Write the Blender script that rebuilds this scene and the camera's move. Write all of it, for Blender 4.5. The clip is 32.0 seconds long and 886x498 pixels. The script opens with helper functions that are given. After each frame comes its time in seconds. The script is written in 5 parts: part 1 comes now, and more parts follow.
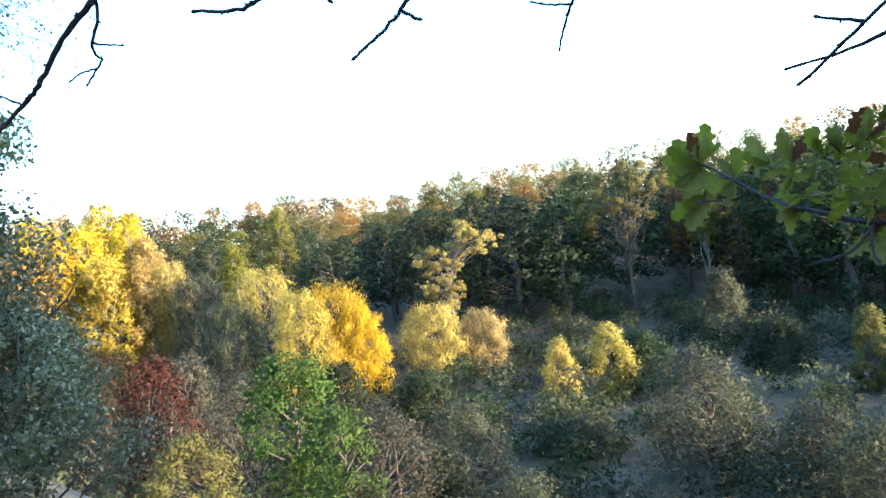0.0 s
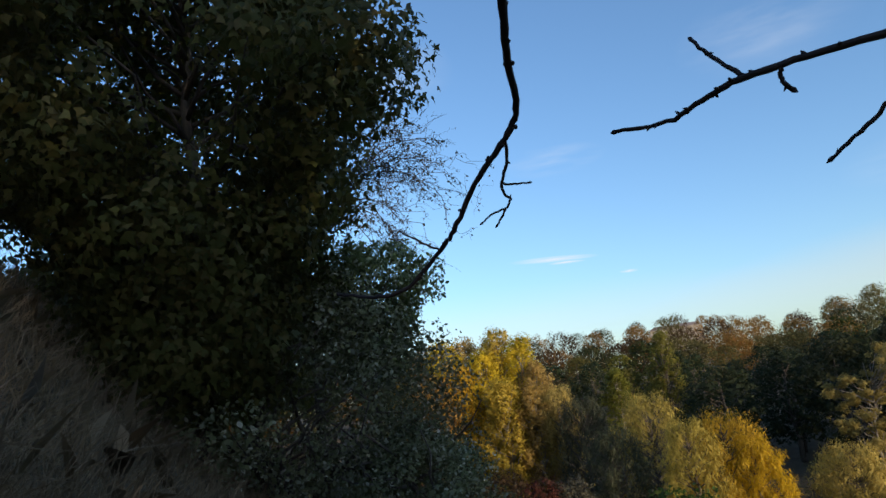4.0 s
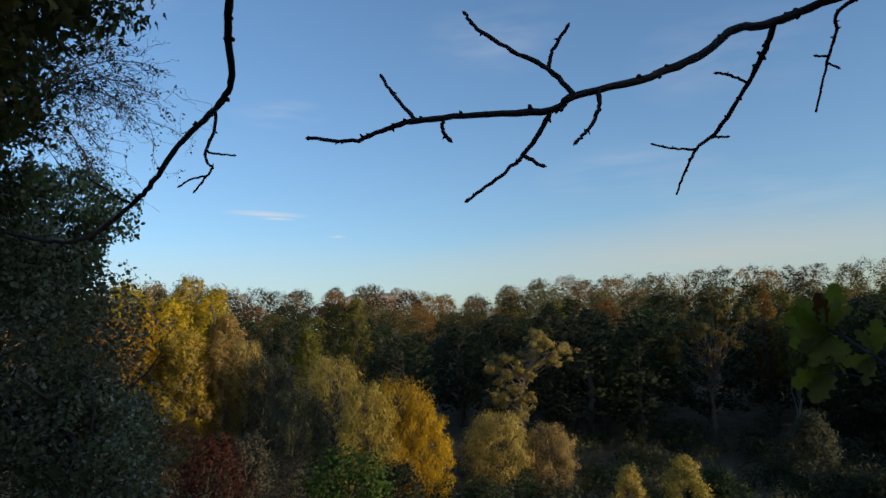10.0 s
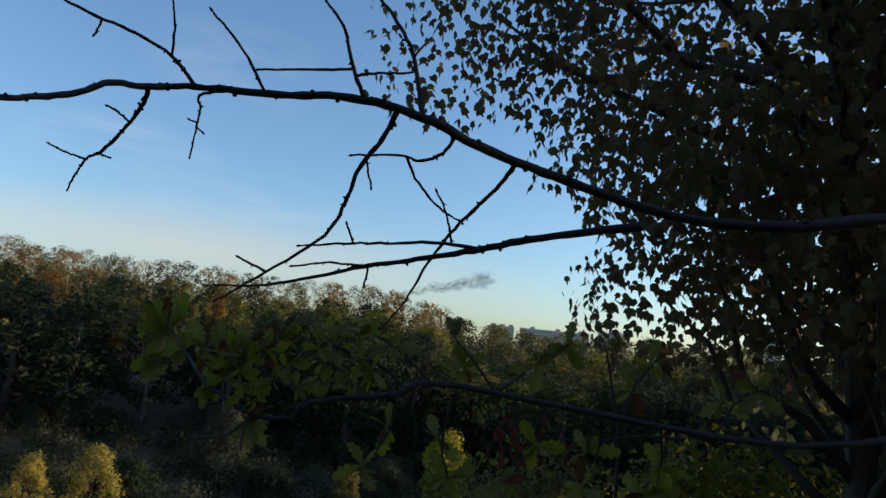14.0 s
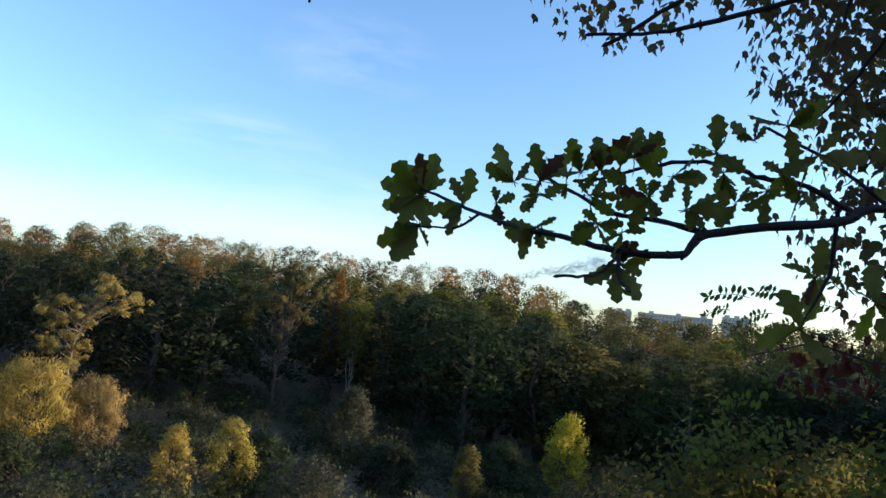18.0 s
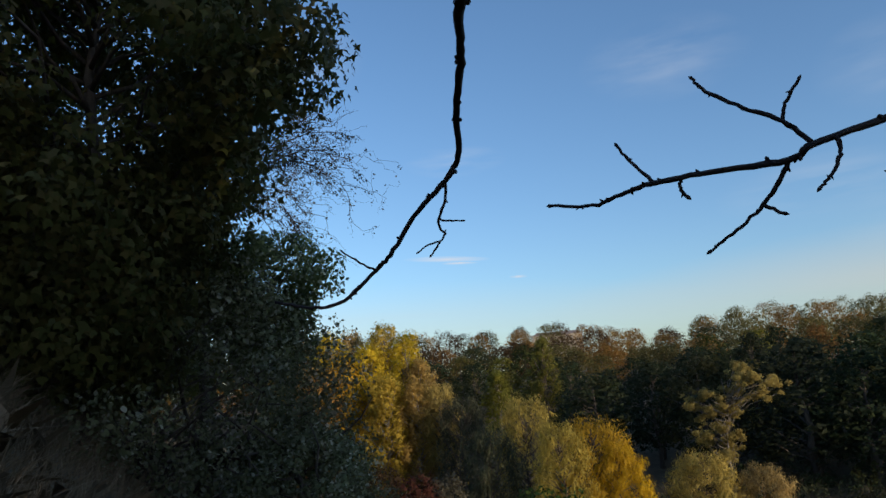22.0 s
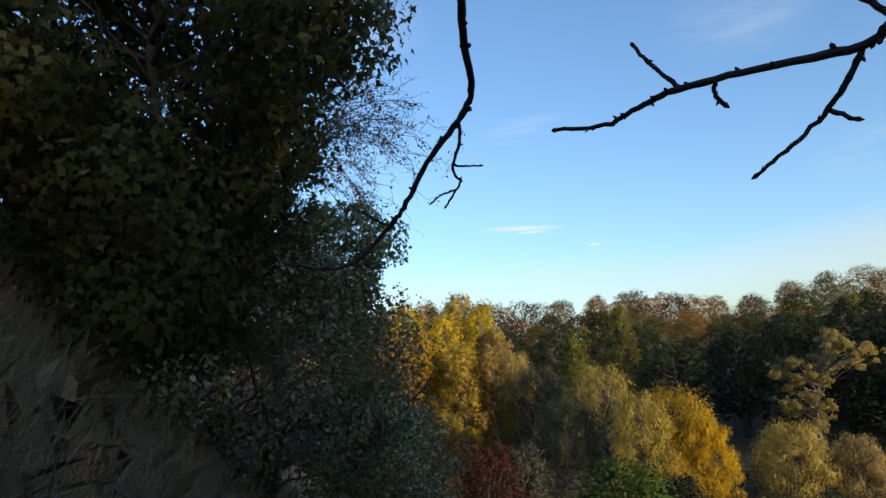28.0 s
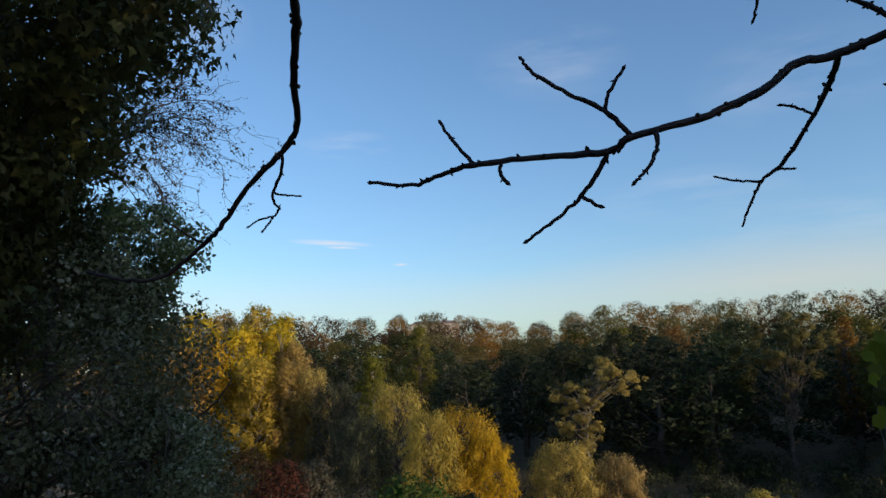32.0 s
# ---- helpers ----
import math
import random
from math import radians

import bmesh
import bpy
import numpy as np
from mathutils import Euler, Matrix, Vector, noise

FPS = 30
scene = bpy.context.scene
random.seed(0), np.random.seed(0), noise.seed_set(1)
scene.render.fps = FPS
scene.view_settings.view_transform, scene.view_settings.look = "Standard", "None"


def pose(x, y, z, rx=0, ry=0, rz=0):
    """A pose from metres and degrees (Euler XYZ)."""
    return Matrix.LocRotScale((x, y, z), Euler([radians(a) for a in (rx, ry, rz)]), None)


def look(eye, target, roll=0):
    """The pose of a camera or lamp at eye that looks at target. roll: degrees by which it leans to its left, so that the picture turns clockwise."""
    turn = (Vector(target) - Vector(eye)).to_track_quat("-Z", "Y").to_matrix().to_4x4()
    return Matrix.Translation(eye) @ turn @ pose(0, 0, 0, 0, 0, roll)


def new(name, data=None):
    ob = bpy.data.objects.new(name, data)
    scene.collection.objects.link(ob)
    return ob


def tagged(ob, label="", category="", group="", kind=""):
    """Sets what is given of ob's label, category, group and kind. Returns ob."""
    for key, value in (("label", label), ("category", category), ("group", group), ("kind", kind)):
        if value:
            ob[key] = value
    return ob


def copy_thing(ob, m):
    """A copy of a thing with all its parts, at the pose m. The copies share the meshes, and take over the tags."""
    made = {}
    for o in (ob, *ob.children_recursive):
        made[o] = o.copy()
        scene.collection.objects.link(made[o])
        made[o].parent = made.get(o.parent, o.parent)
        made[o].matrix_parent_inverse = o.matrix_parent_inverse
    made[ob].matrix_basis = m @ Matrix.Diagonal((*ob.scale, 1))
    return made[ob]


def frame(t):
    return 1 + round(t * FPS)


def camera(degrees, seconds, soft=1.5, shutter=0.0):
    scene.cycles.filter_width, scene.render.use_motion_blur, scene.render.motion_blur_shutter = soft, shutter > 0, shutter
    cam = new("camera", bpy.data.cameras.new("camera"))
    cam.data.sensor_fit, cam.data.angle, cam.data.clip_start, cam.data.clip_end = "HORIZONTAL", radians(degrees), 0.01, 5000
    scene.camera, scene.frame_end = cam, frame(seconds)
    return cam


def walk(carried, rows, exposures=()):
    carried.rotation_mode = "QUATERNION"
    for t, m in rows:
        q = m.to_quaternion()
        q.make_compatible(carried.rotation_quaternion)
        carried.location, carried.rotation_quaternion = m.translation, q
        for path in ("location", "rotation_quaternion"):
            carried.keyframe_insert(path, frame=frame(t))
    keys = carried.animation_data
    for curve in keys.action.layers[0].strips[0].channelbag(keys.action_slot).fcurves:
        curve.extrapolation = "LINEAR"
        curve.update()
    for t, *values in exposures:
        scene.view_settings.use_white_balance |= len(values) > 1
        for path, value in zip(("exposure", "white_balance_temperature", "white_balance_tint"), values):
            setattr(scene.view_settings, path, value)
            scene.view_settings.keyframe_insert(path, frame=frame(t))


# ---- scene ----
LENS = 64.0
cam = camera(LENS, 32.0)
PATH = [
    (0, 0.014, -0.137, -0.075, -4.26, -1.42, -8.97), (0.5, 0.043, -0.067, -0.041, -1.87, 3.19, -6.91),
    (1, 0.017, -0.015, -0.019, -0.2, 6.69, -5.72), (1.5, -0.015, 0.049, -0.008, 3.4, 9.09, -5.58),
    (2, -0.025, 0.081, -0.019, 10.29, 9.94, -5.43), (2.5, -0.053, 0.152, 0.003, 18.55, 11.45, -5.86),
    (4.5, -0.086, 0.037, -0.015, 24.43, 12.83, -7.6), (5, -0.053, 0.026, -0.013, 23.07, 12.7, -5.63),
    (5.5, -0.069, 0.049, 0.005, 19.97, 12.51, -5.74), (6, -0.055, 0.026, 0.01, 17.53, 12.21, -4.92),
    (6.5, -0.041, 0.02, 0.013, 14.98, 12.11, -4.52), (7, -0.052, -0.023, -0.003, 12.53, 11.11, -4.25),
    (7.5, -0.024, -0.03, 0.007, 7.67, 10.86, -4.1), (8, -0.014, -0.033, 0.002, 2.9, 9.73, -3.77),
    (8.5, -0.001, -0.019, 0.006, 0.79, 9, -3.39), (9, -0, 0, 0, 0, 8, -3),
    (9.5, -0.001, -0.009, 0.001, 0.17, 7.55, -2.9), (10, -0.012, -0.038, 0.007, 1.16, 7.48, -2.88),
    (10.5, -0.018, -0.038, 0.007, 0.97, 7.9, -2.83), (11, -0.009, -0.03, 0.009, 0.77, 7.96, -2.85),
    (11.5, -0.014, -0.05, 0.006, -0.48, 7.79, -2.66), (12, -0.011, -0.027, 0.01, -1.76, 7.27, -1.93),
    (12.5, 0.004, -0.162, 0.005, -9.04, 8.07, -0.26), (13, -0.049, -0.409, 0.005, -26.34, 9.24, 3.64),
    (13.5, 0.022, -0.402, 0.06, -34.53, 9.6, 5.03), (14, 0.094, -0.464, 0.009, -39.79, 7.89, 5.65),
    (14.5, 0, -0.55, -0.12, -46.3, 0.8, 1.5), (16.5, 0.106, 0.233, -0.314, -43.5, 4.07, 7.82),
    (17, 0.112, 0.253, -0.312, -37.85, 4.11, 7.45), (17.5, 0.101, 0.246, -0.316, -35.92, 5.2, 6.11),
    (18, 0.069, 0.232, -0.295, -30.82, 5.71, 5.96), (18.5, 0.005, 0.163, -0.209, -23.99, 6.63, 4.11),
    (19, -0.075, -0.042, -0.176, -14.24, 8.73, 2.68), (19.5, 0.025, 0.035, -0.028, -3.93, 9.64, -1.22),
    (20, 0.113, 0.087, -0.024, 4.29, 10.3, -4.08), (20.5, 0.032, 0.043, 0.027, 8.97, 11.31, -3.86),
    (21, -0.141, -0.133, 0.027, 12.11, 12.2, -5.62), (21.5, -0.135, -0.224, 0.028, 14.91, 11.63, -4.63),
    (22, -0.095, -0.163, 0.028, 15.55, 11.55, -4.69), (22.5, -0.092, -0.11, 0.03, 15.37, 11.21, -4.09),
    (23, -0.081, -0.094, 0.034, 13.33, 10.89, -3.79), (23.5, -0.083, -0.092, 0.037, 10.52, 10.77, -3.08),
    (24, -0.065, -0.106, 0.042, 9.97, 10.82, -2.65), (24.5, -0.068, -0.093, 0.042, 10.58, 10.64, -2.62),
    (25, -0.075, -0.083, 0.036, 11.09, 10.14, -2.83), (25.5, -0.064, -0.06, 0.034, 11.82, 10.03, -3.03),
    (26, -0.052, -0.006, 0.032, 14.63, 9.75, -3), (26.5, -0.023, 0.068, 0.029, 16.89, 9.81, -3.61),
    (28.5, -0.041, 0.078, 0.014, 22.27, 9.58, -4.84), (29, -0.042, 0.038, 0.017, 20.6, 9.26, -4.76),
    (29.5, -0.045, 0.034, 0.018, 19.26, 9.44, -5.13), (30, -0.041, 0.02, 0.017, 17.85, 9.79, -4.97),
    (30.5, -0.033, 0.009, 0.02, 16.34, 10, -4.96), (31, -0.038, -0.009, 0.024, 14.86, 10.5, -4.83),
    (31.5, -0.016, -0.033, 0.027, 8.93, 10.33, -3.65), (32, -0.006, -0.055, 0.025, 6.12, 9.91, -2.78),
]
EXPOSURES = [(0, 2.75, 5500, 6), (0.3, 1.7, 5300, 2), (0.6, 0.9, 5300, 2), (1.0, 0.45, 5200, 2), (1.5, 0.1, 4900, 6), (2.0, 0.0, 4800, 10), (2.5, -0.1, 5100, 10),
             (4.5, 0.4, 5900, 10), (6, 0.3, 5900, 10), (8, 0.05, 5900, 10), (9, -0.05, 5900, 10), (12, -0.05, 5900, 10), (13.2, -0.05, 5900, 10), (14, 0.2, 5900, 10), (14.5, 0.6, 5900, 10),
             (16.5, 1.05, 5800, 10), (18, 0.9, 5800, 10), (18.6, 0.7, 5900, 10), (19.2, 0.35, 5900, 10), (20, 0.0, 5800, 10), (26.5, 0.1, 5900, 10), (28.5, 0.5, 5900, 10), (30, 0.4, 5900, 10), (32, 0.15, 5900, 10)]


def aim(x, y, z, yaw, pitch, roll):
    """Camera pose from a place, a heading (left of +y), a rise and a lean, in degrees."""
    a, b = radians(yaw), radians(pitch)
    eye = Vector((x, y, z))
    return look(eye, eye + Vector((-math.sin(a) * math.cos(b), math.cos(a) * math.cos(b), math.sin(b))), roll)


walk(cam, [(r[0], aim(*r[1:])) for r in PATH], EXPOSURES)

# ---------------------------------------------------------------- light
SUN_AZ, SUN_EL = -120.0, 10.5          # left of +y, above the horizon
world = bpy.data.worlds.new("sky")
scene.world = world
world.use_nodes = True
wn, wl = world.node_tree.nodes, world.node_tree.links
sky = wn.new("ShaderNodeTexSky")
sky.sky_type, sky.sun_disc = "NISHITA", False
sky.sun_elevation, sky.sun_rotation = radians(SUN_EL), radians(-SUN_AZ)
sky.altitude, sky.air_density, sky.dust_density, sky.ozone_density = 150, 1.0, 1.2, 2.5
back = wn["Background"]
back.inputs[1].default_value = 0.2
wl.new(sky.outputs[0], back.inputs[0])

lamp = bpy.data.lights.new("sun", "SUN")
lamp.energy, lamp.angle, lamp.color = 4.4, radians(0.55), (1.0, 0.72, 0.42)
sun = new("sun", lamp)
sa, se = radians(SUN_AZ), radians(SUN_EL)
sun.matrix_world = look(Vector((-math.sin(sa) * math.cos(se), math.cos(sa) * math.cos(se), math.sin(se))) * 300, (0, 0, 0))


# ---------------------------------------------------------------- materials
def material(name):
    m = bpy.data.materials.new(name)
    m.use_nodes = True
    return m, m.node_tree.nodes, m.node_tree.links, m.node_tree.nodes["Principled BSDF"]


def ramp(nodes, stops):
    r = nodes.new("ShaderNodeValToRGB")
    el = r.color_ramp.elements
    while len(el) < len(stops):
        el.new(0.5)
    for e, (p, c) in zip(el, stops):
        e.position, e.color = p, (*c, 1)
    return r


def leafy(name, colours, through_light=0.5, rough=0.75, blotch=0.25):
    """Leaves: every leaf takes its own shade, every tree its own tint, and light comes through."""
    m, n, l, p = material(name)
    geo, ob = n.new("ShaderNodeNewGeometry"), n.new("ShaderNodeObjectInfo")
    r = ramp(n, [(i / max(1, len(colours) - 1), c) for i, c in enumerate(colours)])
    l.new(geo.outputs["Random Per Island"], r.inputs[0])
    hsv = n.new("ShaderNodeHueSaturation")
    for k, (lo, hi) in (("Hue", (0.485, 0.515)), ("Value", (0.86, 1.16)), ("Saturation", (0.85, 1.1))):
        mr = n.new("ShaderNodeMapRange")
        mr.inputs["To Min"].default_value, mr.inputs["To Max"].default_value = lo, hi
        l.new(ob.outputs["Random"], mr.inputs[0])
        l.new(mr.outputs[0], hsv.inputs[k])
    l.new(r.outputs[0], hsv.inputs["Color"])
    noi = n.new("ShaderNodeTexNoise")
    noi.inputs["Scale"].default_value, noi.inputs["Detail"].default_value = 1.3, 3
    tc = n.new("ShaderNodeTexCoord")
    l.new(tc.outputs["Object"], noi.inputs[0])
    mr = n.new("ShaderNodeMapRange")
    mr.inputs["From Min"].default_value, mr.inputs["From Max"].default_value = 0.3, 0.7
    mr.inputs["To Min"].default_value, mr.inputs["To Max"].default_value = 1 - blotch, 1 + blotch
    l.new(noi.outputs[0], mr.inputs[0])
    wide = n.new("ShaderNodeTexNoise")
    wide.inputs["Scale"].default_value, wide.inputs["Detail"].default_value = 0.11, 2
    l.new(tc.outputs["Object"], wide.inputs[0])
    mw = n.new("ShaderNodeMapRange")
    mw.inputs["From Min"].default_value, mw.inputs["From Max"].default_value = 0.35, 0.65
    mw.inputs["To Min"].default_value, mw.inputs["To Max"].default_value = 0.8, 1.2
    l.new(wide.outputs[0], mw.inputs[0])
    both = n.new("ShaderNodeMath")
    both.operation = "MULTIPLY"
    l.new(mr.outputs[0], both.inputs[0])
    l.new(mw.outputs[0], both.inputs[1])
    mix = n.new("ShaderNodeMix")
    mix.data_type, mix.blend_type = "RGBA", "MULTIPLY"
    mix.inputs[0].default_value = 1.0
    l.new(hsv.outputs[0], mix.inputs[6])
    l.new(both.outputs[0], mix.inputs[7])
    l.new(mix.outputs[2], p.inputs["Base Color"])
    p.inputs["Roughness"].default_value = rough
    p.inputs["Specular IOR Level"].default_value = 0.18
    tr, add = n.new("ShaderNodeBsdfTranslucent"), n.new("ShaderNodeMixShader")
    l.new(mix.outputs[2], tr.inputs[0])
    add.inputs[0].default_value = through_light
    l.new(p.outputs[0], add.inputs[1])
    l.new(tr.outputs[0], add.inputs[2])
    l.new(add.outputs[0], n["Material Output"].inputs[0])
    return m


def rough_surface(name, colours, scale, rough=0.9, bump=0.4, detail=6, stretch=(1, 1, 1), dist=0.02):
    """Bark, soil, plaster: two scales of noise in colour and relief."""
    m, n, l, p = material(name)
    tc, mp = n.new("ShaderNodeTexCoord"), n.new("ShaderNodeMapping")
    l.new(tc.outputs["Object"], mp.inputs[0])
    mp.inputs["Scale"].default_value = stretch
    a, b = n.new("ShaderNodeTexNoise"), n.new("ShaderNodeTexNoise")
    a.inputs["Scale"].default_value, a.inputs["Detail"].default_value = scale, detail
    b.inputs["Scale"].default_value, b.inputs["Detail"].default_value = scale * 9, 4
    mx = n.new("ShaderNodeMix")
    mx.inputs[0].default_value = 0.4
    for q in (a, b):
        l.new(mp.outputs[0], q.inputs[0])
    l.new(a.outputs[0], mx.inputs[2])
    l.new(b.outputs[0], mx.inputs[3])
    r = ramp(n, [(0.3 + 0.4 * i / max(1, len(colours) - 1), c) for i, c in enumerate(colours)])
    l.new(mx.outputs[0], r.inputs[0])
    l.new(r.outputs[0], p.inputs["Base Color"])
    p.inputs["Roughness"].default_value = rough
    bp = n.new("ShaderNodeBump")
    bp.inputs["Strength"].default_value, bp.inputs["Distance"].default_value = bump, dist
    l.new(mx.outputs[0], bp.inputs["Height"])
    l.new(bp.outputs[0], p.inputs["Normal"])
    return m


M = {
    "oak_green": leafy("oak_green_leaf", [(0.032, 0.042, 0.015), (0.044, 0.055, 0.018), (0.062, 0.07, 0.023)]),
    "dark_green": leafy("dark_green_leaf", [(0.025, 0.039, 0.019), (0.034, 0.050, 0.024), (0.046, 0.062, 0.029)]),
    "autumn": leafy("autumn_leaf", [(0.18, 0.10, 0.028), (0.23, 0.125, 0.032), (0.15, 0.10, 0.028), (0.24, 0.10, 0.028)], 0.5),
    "olive": leafy("olive_leaf", [(0.10, 0.105, 0.022), (0.14, 0.135, 0.03), (0.18, 0.16, 0.036)], 0.5),
    "gold": leafy("gold_leaf", [(0.36, 0.26, 0.042), (0.43, 0.31, 0.05), (0.31, 0.25, 0.046)], 0.5),
    "orange_gold": leafy("orange_gold_leaf", [(0.40, 0.25, 0.042), (0.45, 0.285, 0.046), (0.34, 0.22, 0.04)], 0.5),
    "straw": leafy("straw_leaf", [(0.34, 0.26, 0.08), (0.40, 0.31, 0.095), (0.29, 0.23, 0.075)], 0.5),
    "pale_yellow": leafy("pale_yellow_leaf", [(0.32, 0.28, 0.055), (0.36, 0.305, 0.06), (0.29, 0.255, 0.05)], 0.5),
    "grey_green": leafy("grey_green_leaf", [(0.058, 0.068, 0.04), (0.076, 0.085, 0.05), (0.10, 0.104, 0.063)]),
    "grey_brown": leafy("grey_brown_leaf", [(0.068, 0.064, 0.045), (0.092, 0.084, 0.06), (0.06, 0.058, 0.042)]),
    "russet": leafy("russet_leaf", [(0.055, 0.02, 0.016), (0.075, 0.024, 0.018), (0.04, 0.018, 0.014)]),
    "brown": leafy("brown_leaf", [(0.05, 0.032, 0.016), (0.07, 0.042, 0.02), (0.04, 0.028, 0.016)]),
    "fresh_green": leafy("fresh_green_leaf", [(0.035, 0.07, 0.016), (0.05, 0.09, 0.018), (0.09, 0.115, 0.026)]),
    "yellow_green": leafy("yellow_green_leaf", [(0.12, 0.135, 0.03), (0.16, 0.16, 0.036), (0.14, 0.11, 0.034)], 0.5),
    "silver": leafy("silver_leaf", [(0.15, 0.175, 0.07), (0.20, 0.22, 0.10), (0.12, 0.145, 0.055), (0.42, 0.43, 0.31)], 0.25),
    "maple": leafy("maple_leaf", [(0.075, 0.095, 0.017), (0.11, 0.125, 0.022), (0.17, 0.15, 0.032)], 0.35, 0.45),
    "maple_dry": leafy("maple_dry_leaf", [(0.14, 0.14, 0.03), (0.20, 0.17, 0.036), (0.18, 0.085, 0.035), (0.12, 0.14, 0.03)], 0.58, 0.5),
    "oak_near": leafy("oak_near_leaf", [(0.20, 0.215, 0.034), (0.245, 0.26, 0.04), (0.31, 0.28, 0.05)], 0.6, 0.45, 0.35),
    "oak_rust": leafy("oak_rust_leaf", [(0.20, 0.08, 0.03), (0.14, 0.06, 0.03)], 0.35, 0.5),
    "locust": leafy("locust_leaf", [(0.17, 0.20, 0.04), (0.22, 0.24, 0.05), (0.14, 0.17, 0.035)], 0.5),
    "withered": leafy("withered_leaf", [(0.11, 0.03, 0.022), (0.16, 0.045, 0.03), (0.08, 0.03, 0.02)], 0.35),
    "bark": rough_surface("bark", [(0.035, 0.028, 0.022), (0.075, 0.06, 0.048), (0.12, 0.10, 0.08)], 5, 0.9, 0.7, stretch=(1, 1, 0.25)),
    "pale_bark": rough_surface("pale_bark", [(0.10, 0.09, 0.075), (0.18, 0.16, 0.13), (0.26, 0.23, 0.19)], 2, 0.8, 0.4, stretch=(1, 1, 0.3)),
    "twig_bark": rough_surface("twig_bark", [(0.014, 0.011, 0.012), (0.028, 0.021, 0.021), (0.046, 0.035, 0.033)], 60, 0.75, 0.5, dist=0.002),
    "soil": rough_surface("dry_grass_soil", [(0.05, 0.036, 0.02), (0.09, 0.068, 0.036), (0.13, 0.10, 0.056)], 0.6, 0.95, 0.6, dist=0.08),
    "straw_grass": leafy("dry_grass", [(0.21, 0.155, 0.082), (0.28, 0.21, 0.115), (0.15, 0.115, 0.06), (0.36, 0.285, 0.18)], 0.2, 0.7),
    "plaster": rough_surface("weathered_plaster", [(0.25, 0.225, 0.185), (0.30, 0.27, 0.225), (0.35, 0.32, 0.27)], 0.15, 0.85, 0.1),
    "pale_panel": rough_surface("concrete_panel", [(0.46, 0.40, 0.33), (0.55, 0.48, 0.40)], 0.12, 0.85, 0.1),
    "roof": rough_surface("roof_sheet", [(0.16, 0.13, 0.12), (0.24, 0.20, 0.18)], 0.3, 0.8, 0.2),
}
m, n, l, p = material("window_glass")
p.inputs["Base Color"].default_value, p.inputs["Roughness"].default_value = (0.27, 0.25, 0.23, 1), 0.5
M["glass"] = m


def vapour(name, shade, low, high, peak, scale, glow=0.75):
    """Cloud, haze or smoke: a sheet that is clear at its rim and thickens in uneven patches; glow: emission painted in
    for sunlit vapour.
    """
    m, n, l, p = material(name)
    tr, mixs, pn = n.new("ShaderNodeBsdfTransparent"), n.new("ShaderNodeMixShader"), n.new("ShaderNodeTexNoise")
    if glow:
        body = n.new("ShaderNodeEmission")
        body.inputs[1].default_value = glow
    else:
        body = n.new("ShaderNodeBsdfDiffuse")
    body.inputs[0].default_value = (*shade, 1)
    pn.inputs["Scale"].default_value, pn.inputs["Detail"].default_value = scale, 6
    tc, mp = n.new("ShaderNodeTexCoord"), n.new("ShaderNodeMapping")
    mp.inputs["Scale"].default_value = (0.8, 1.0, 1.6)
    ob = n.new("ShaderNodeObjectInfo")
    l.new(tc.outputs["Generated"], mp.inputs[0])
    l.new(ob.outputs["Location"], mp.inputs["Location"])
    l.new(mp.outputs[0], pn.inputs[0])
    grad, mg = n.new("ShaderNodeTexGradient"), n.new("ShaderNodeMapping")
    grad.gradient_type = "SPHERICAL"
    mg.inputs["Location"].default_value, mg.inputs["Scale"].default_value = (-1, 0, -1), (2, 0, 2)
    l.new(tc.outputs["Generated"], mg.inputs[0])
    l.new(mg.outputs[0], grad.inputs[0])
    rs = ramp(n, [(low, (0, 0, 0)), (high, (peak, peak, peak))])
    l.new(pn.outputs[0], rs.inputs[0])
    mul = n.new("ShaderNodeMath")
    mul.operation = "MULTIPLY"
    l.new(rs.outputs[0], mul.inputs[0])
    l.new(grad.outputs[0], mul.inputs[1])
    l.new(mul.outputs[0], mixs.inputs[0])
    l.new(tr.outputs[0], mixs.inputs[1])
    l.new(body.outputs[0], mixs.inputs[2])
    l.new(mixs.outputs[0], n["Material Output"].inputs[0])
    return m


M["cloud"] = vapour("thin_cloud", (1.0, 0.97, 0.93), 0.38, 0.85, 0.42, 2.2)
M["streak"] = vapour("cloud_streak", (1.0, 0.96, 0.92), 0.25, 0.6, 0.95, 3.0)
# warm light of the low sky, painted as a glowing sheet
M["haze"] = vapour("painted_horizon_glow", (1.0, 0.80, 0.58), 0.2, 0.6, 0.42, 0.7)
M["smoke"] = vapour("smoke", (0.16, 0.155, 0.16), 0.36, 0.64, 0.65, 3.5, 0)


# ---------------------------------------------------------------- mesh helpers
def mesh_of(name, verts, faces, mat):
    me = bpy.data.meshes.new(name)
    me.from_pydata([tuple(v) for v in verts], [], faces)
    me.materials.append(mat)
    me.update()
    return me


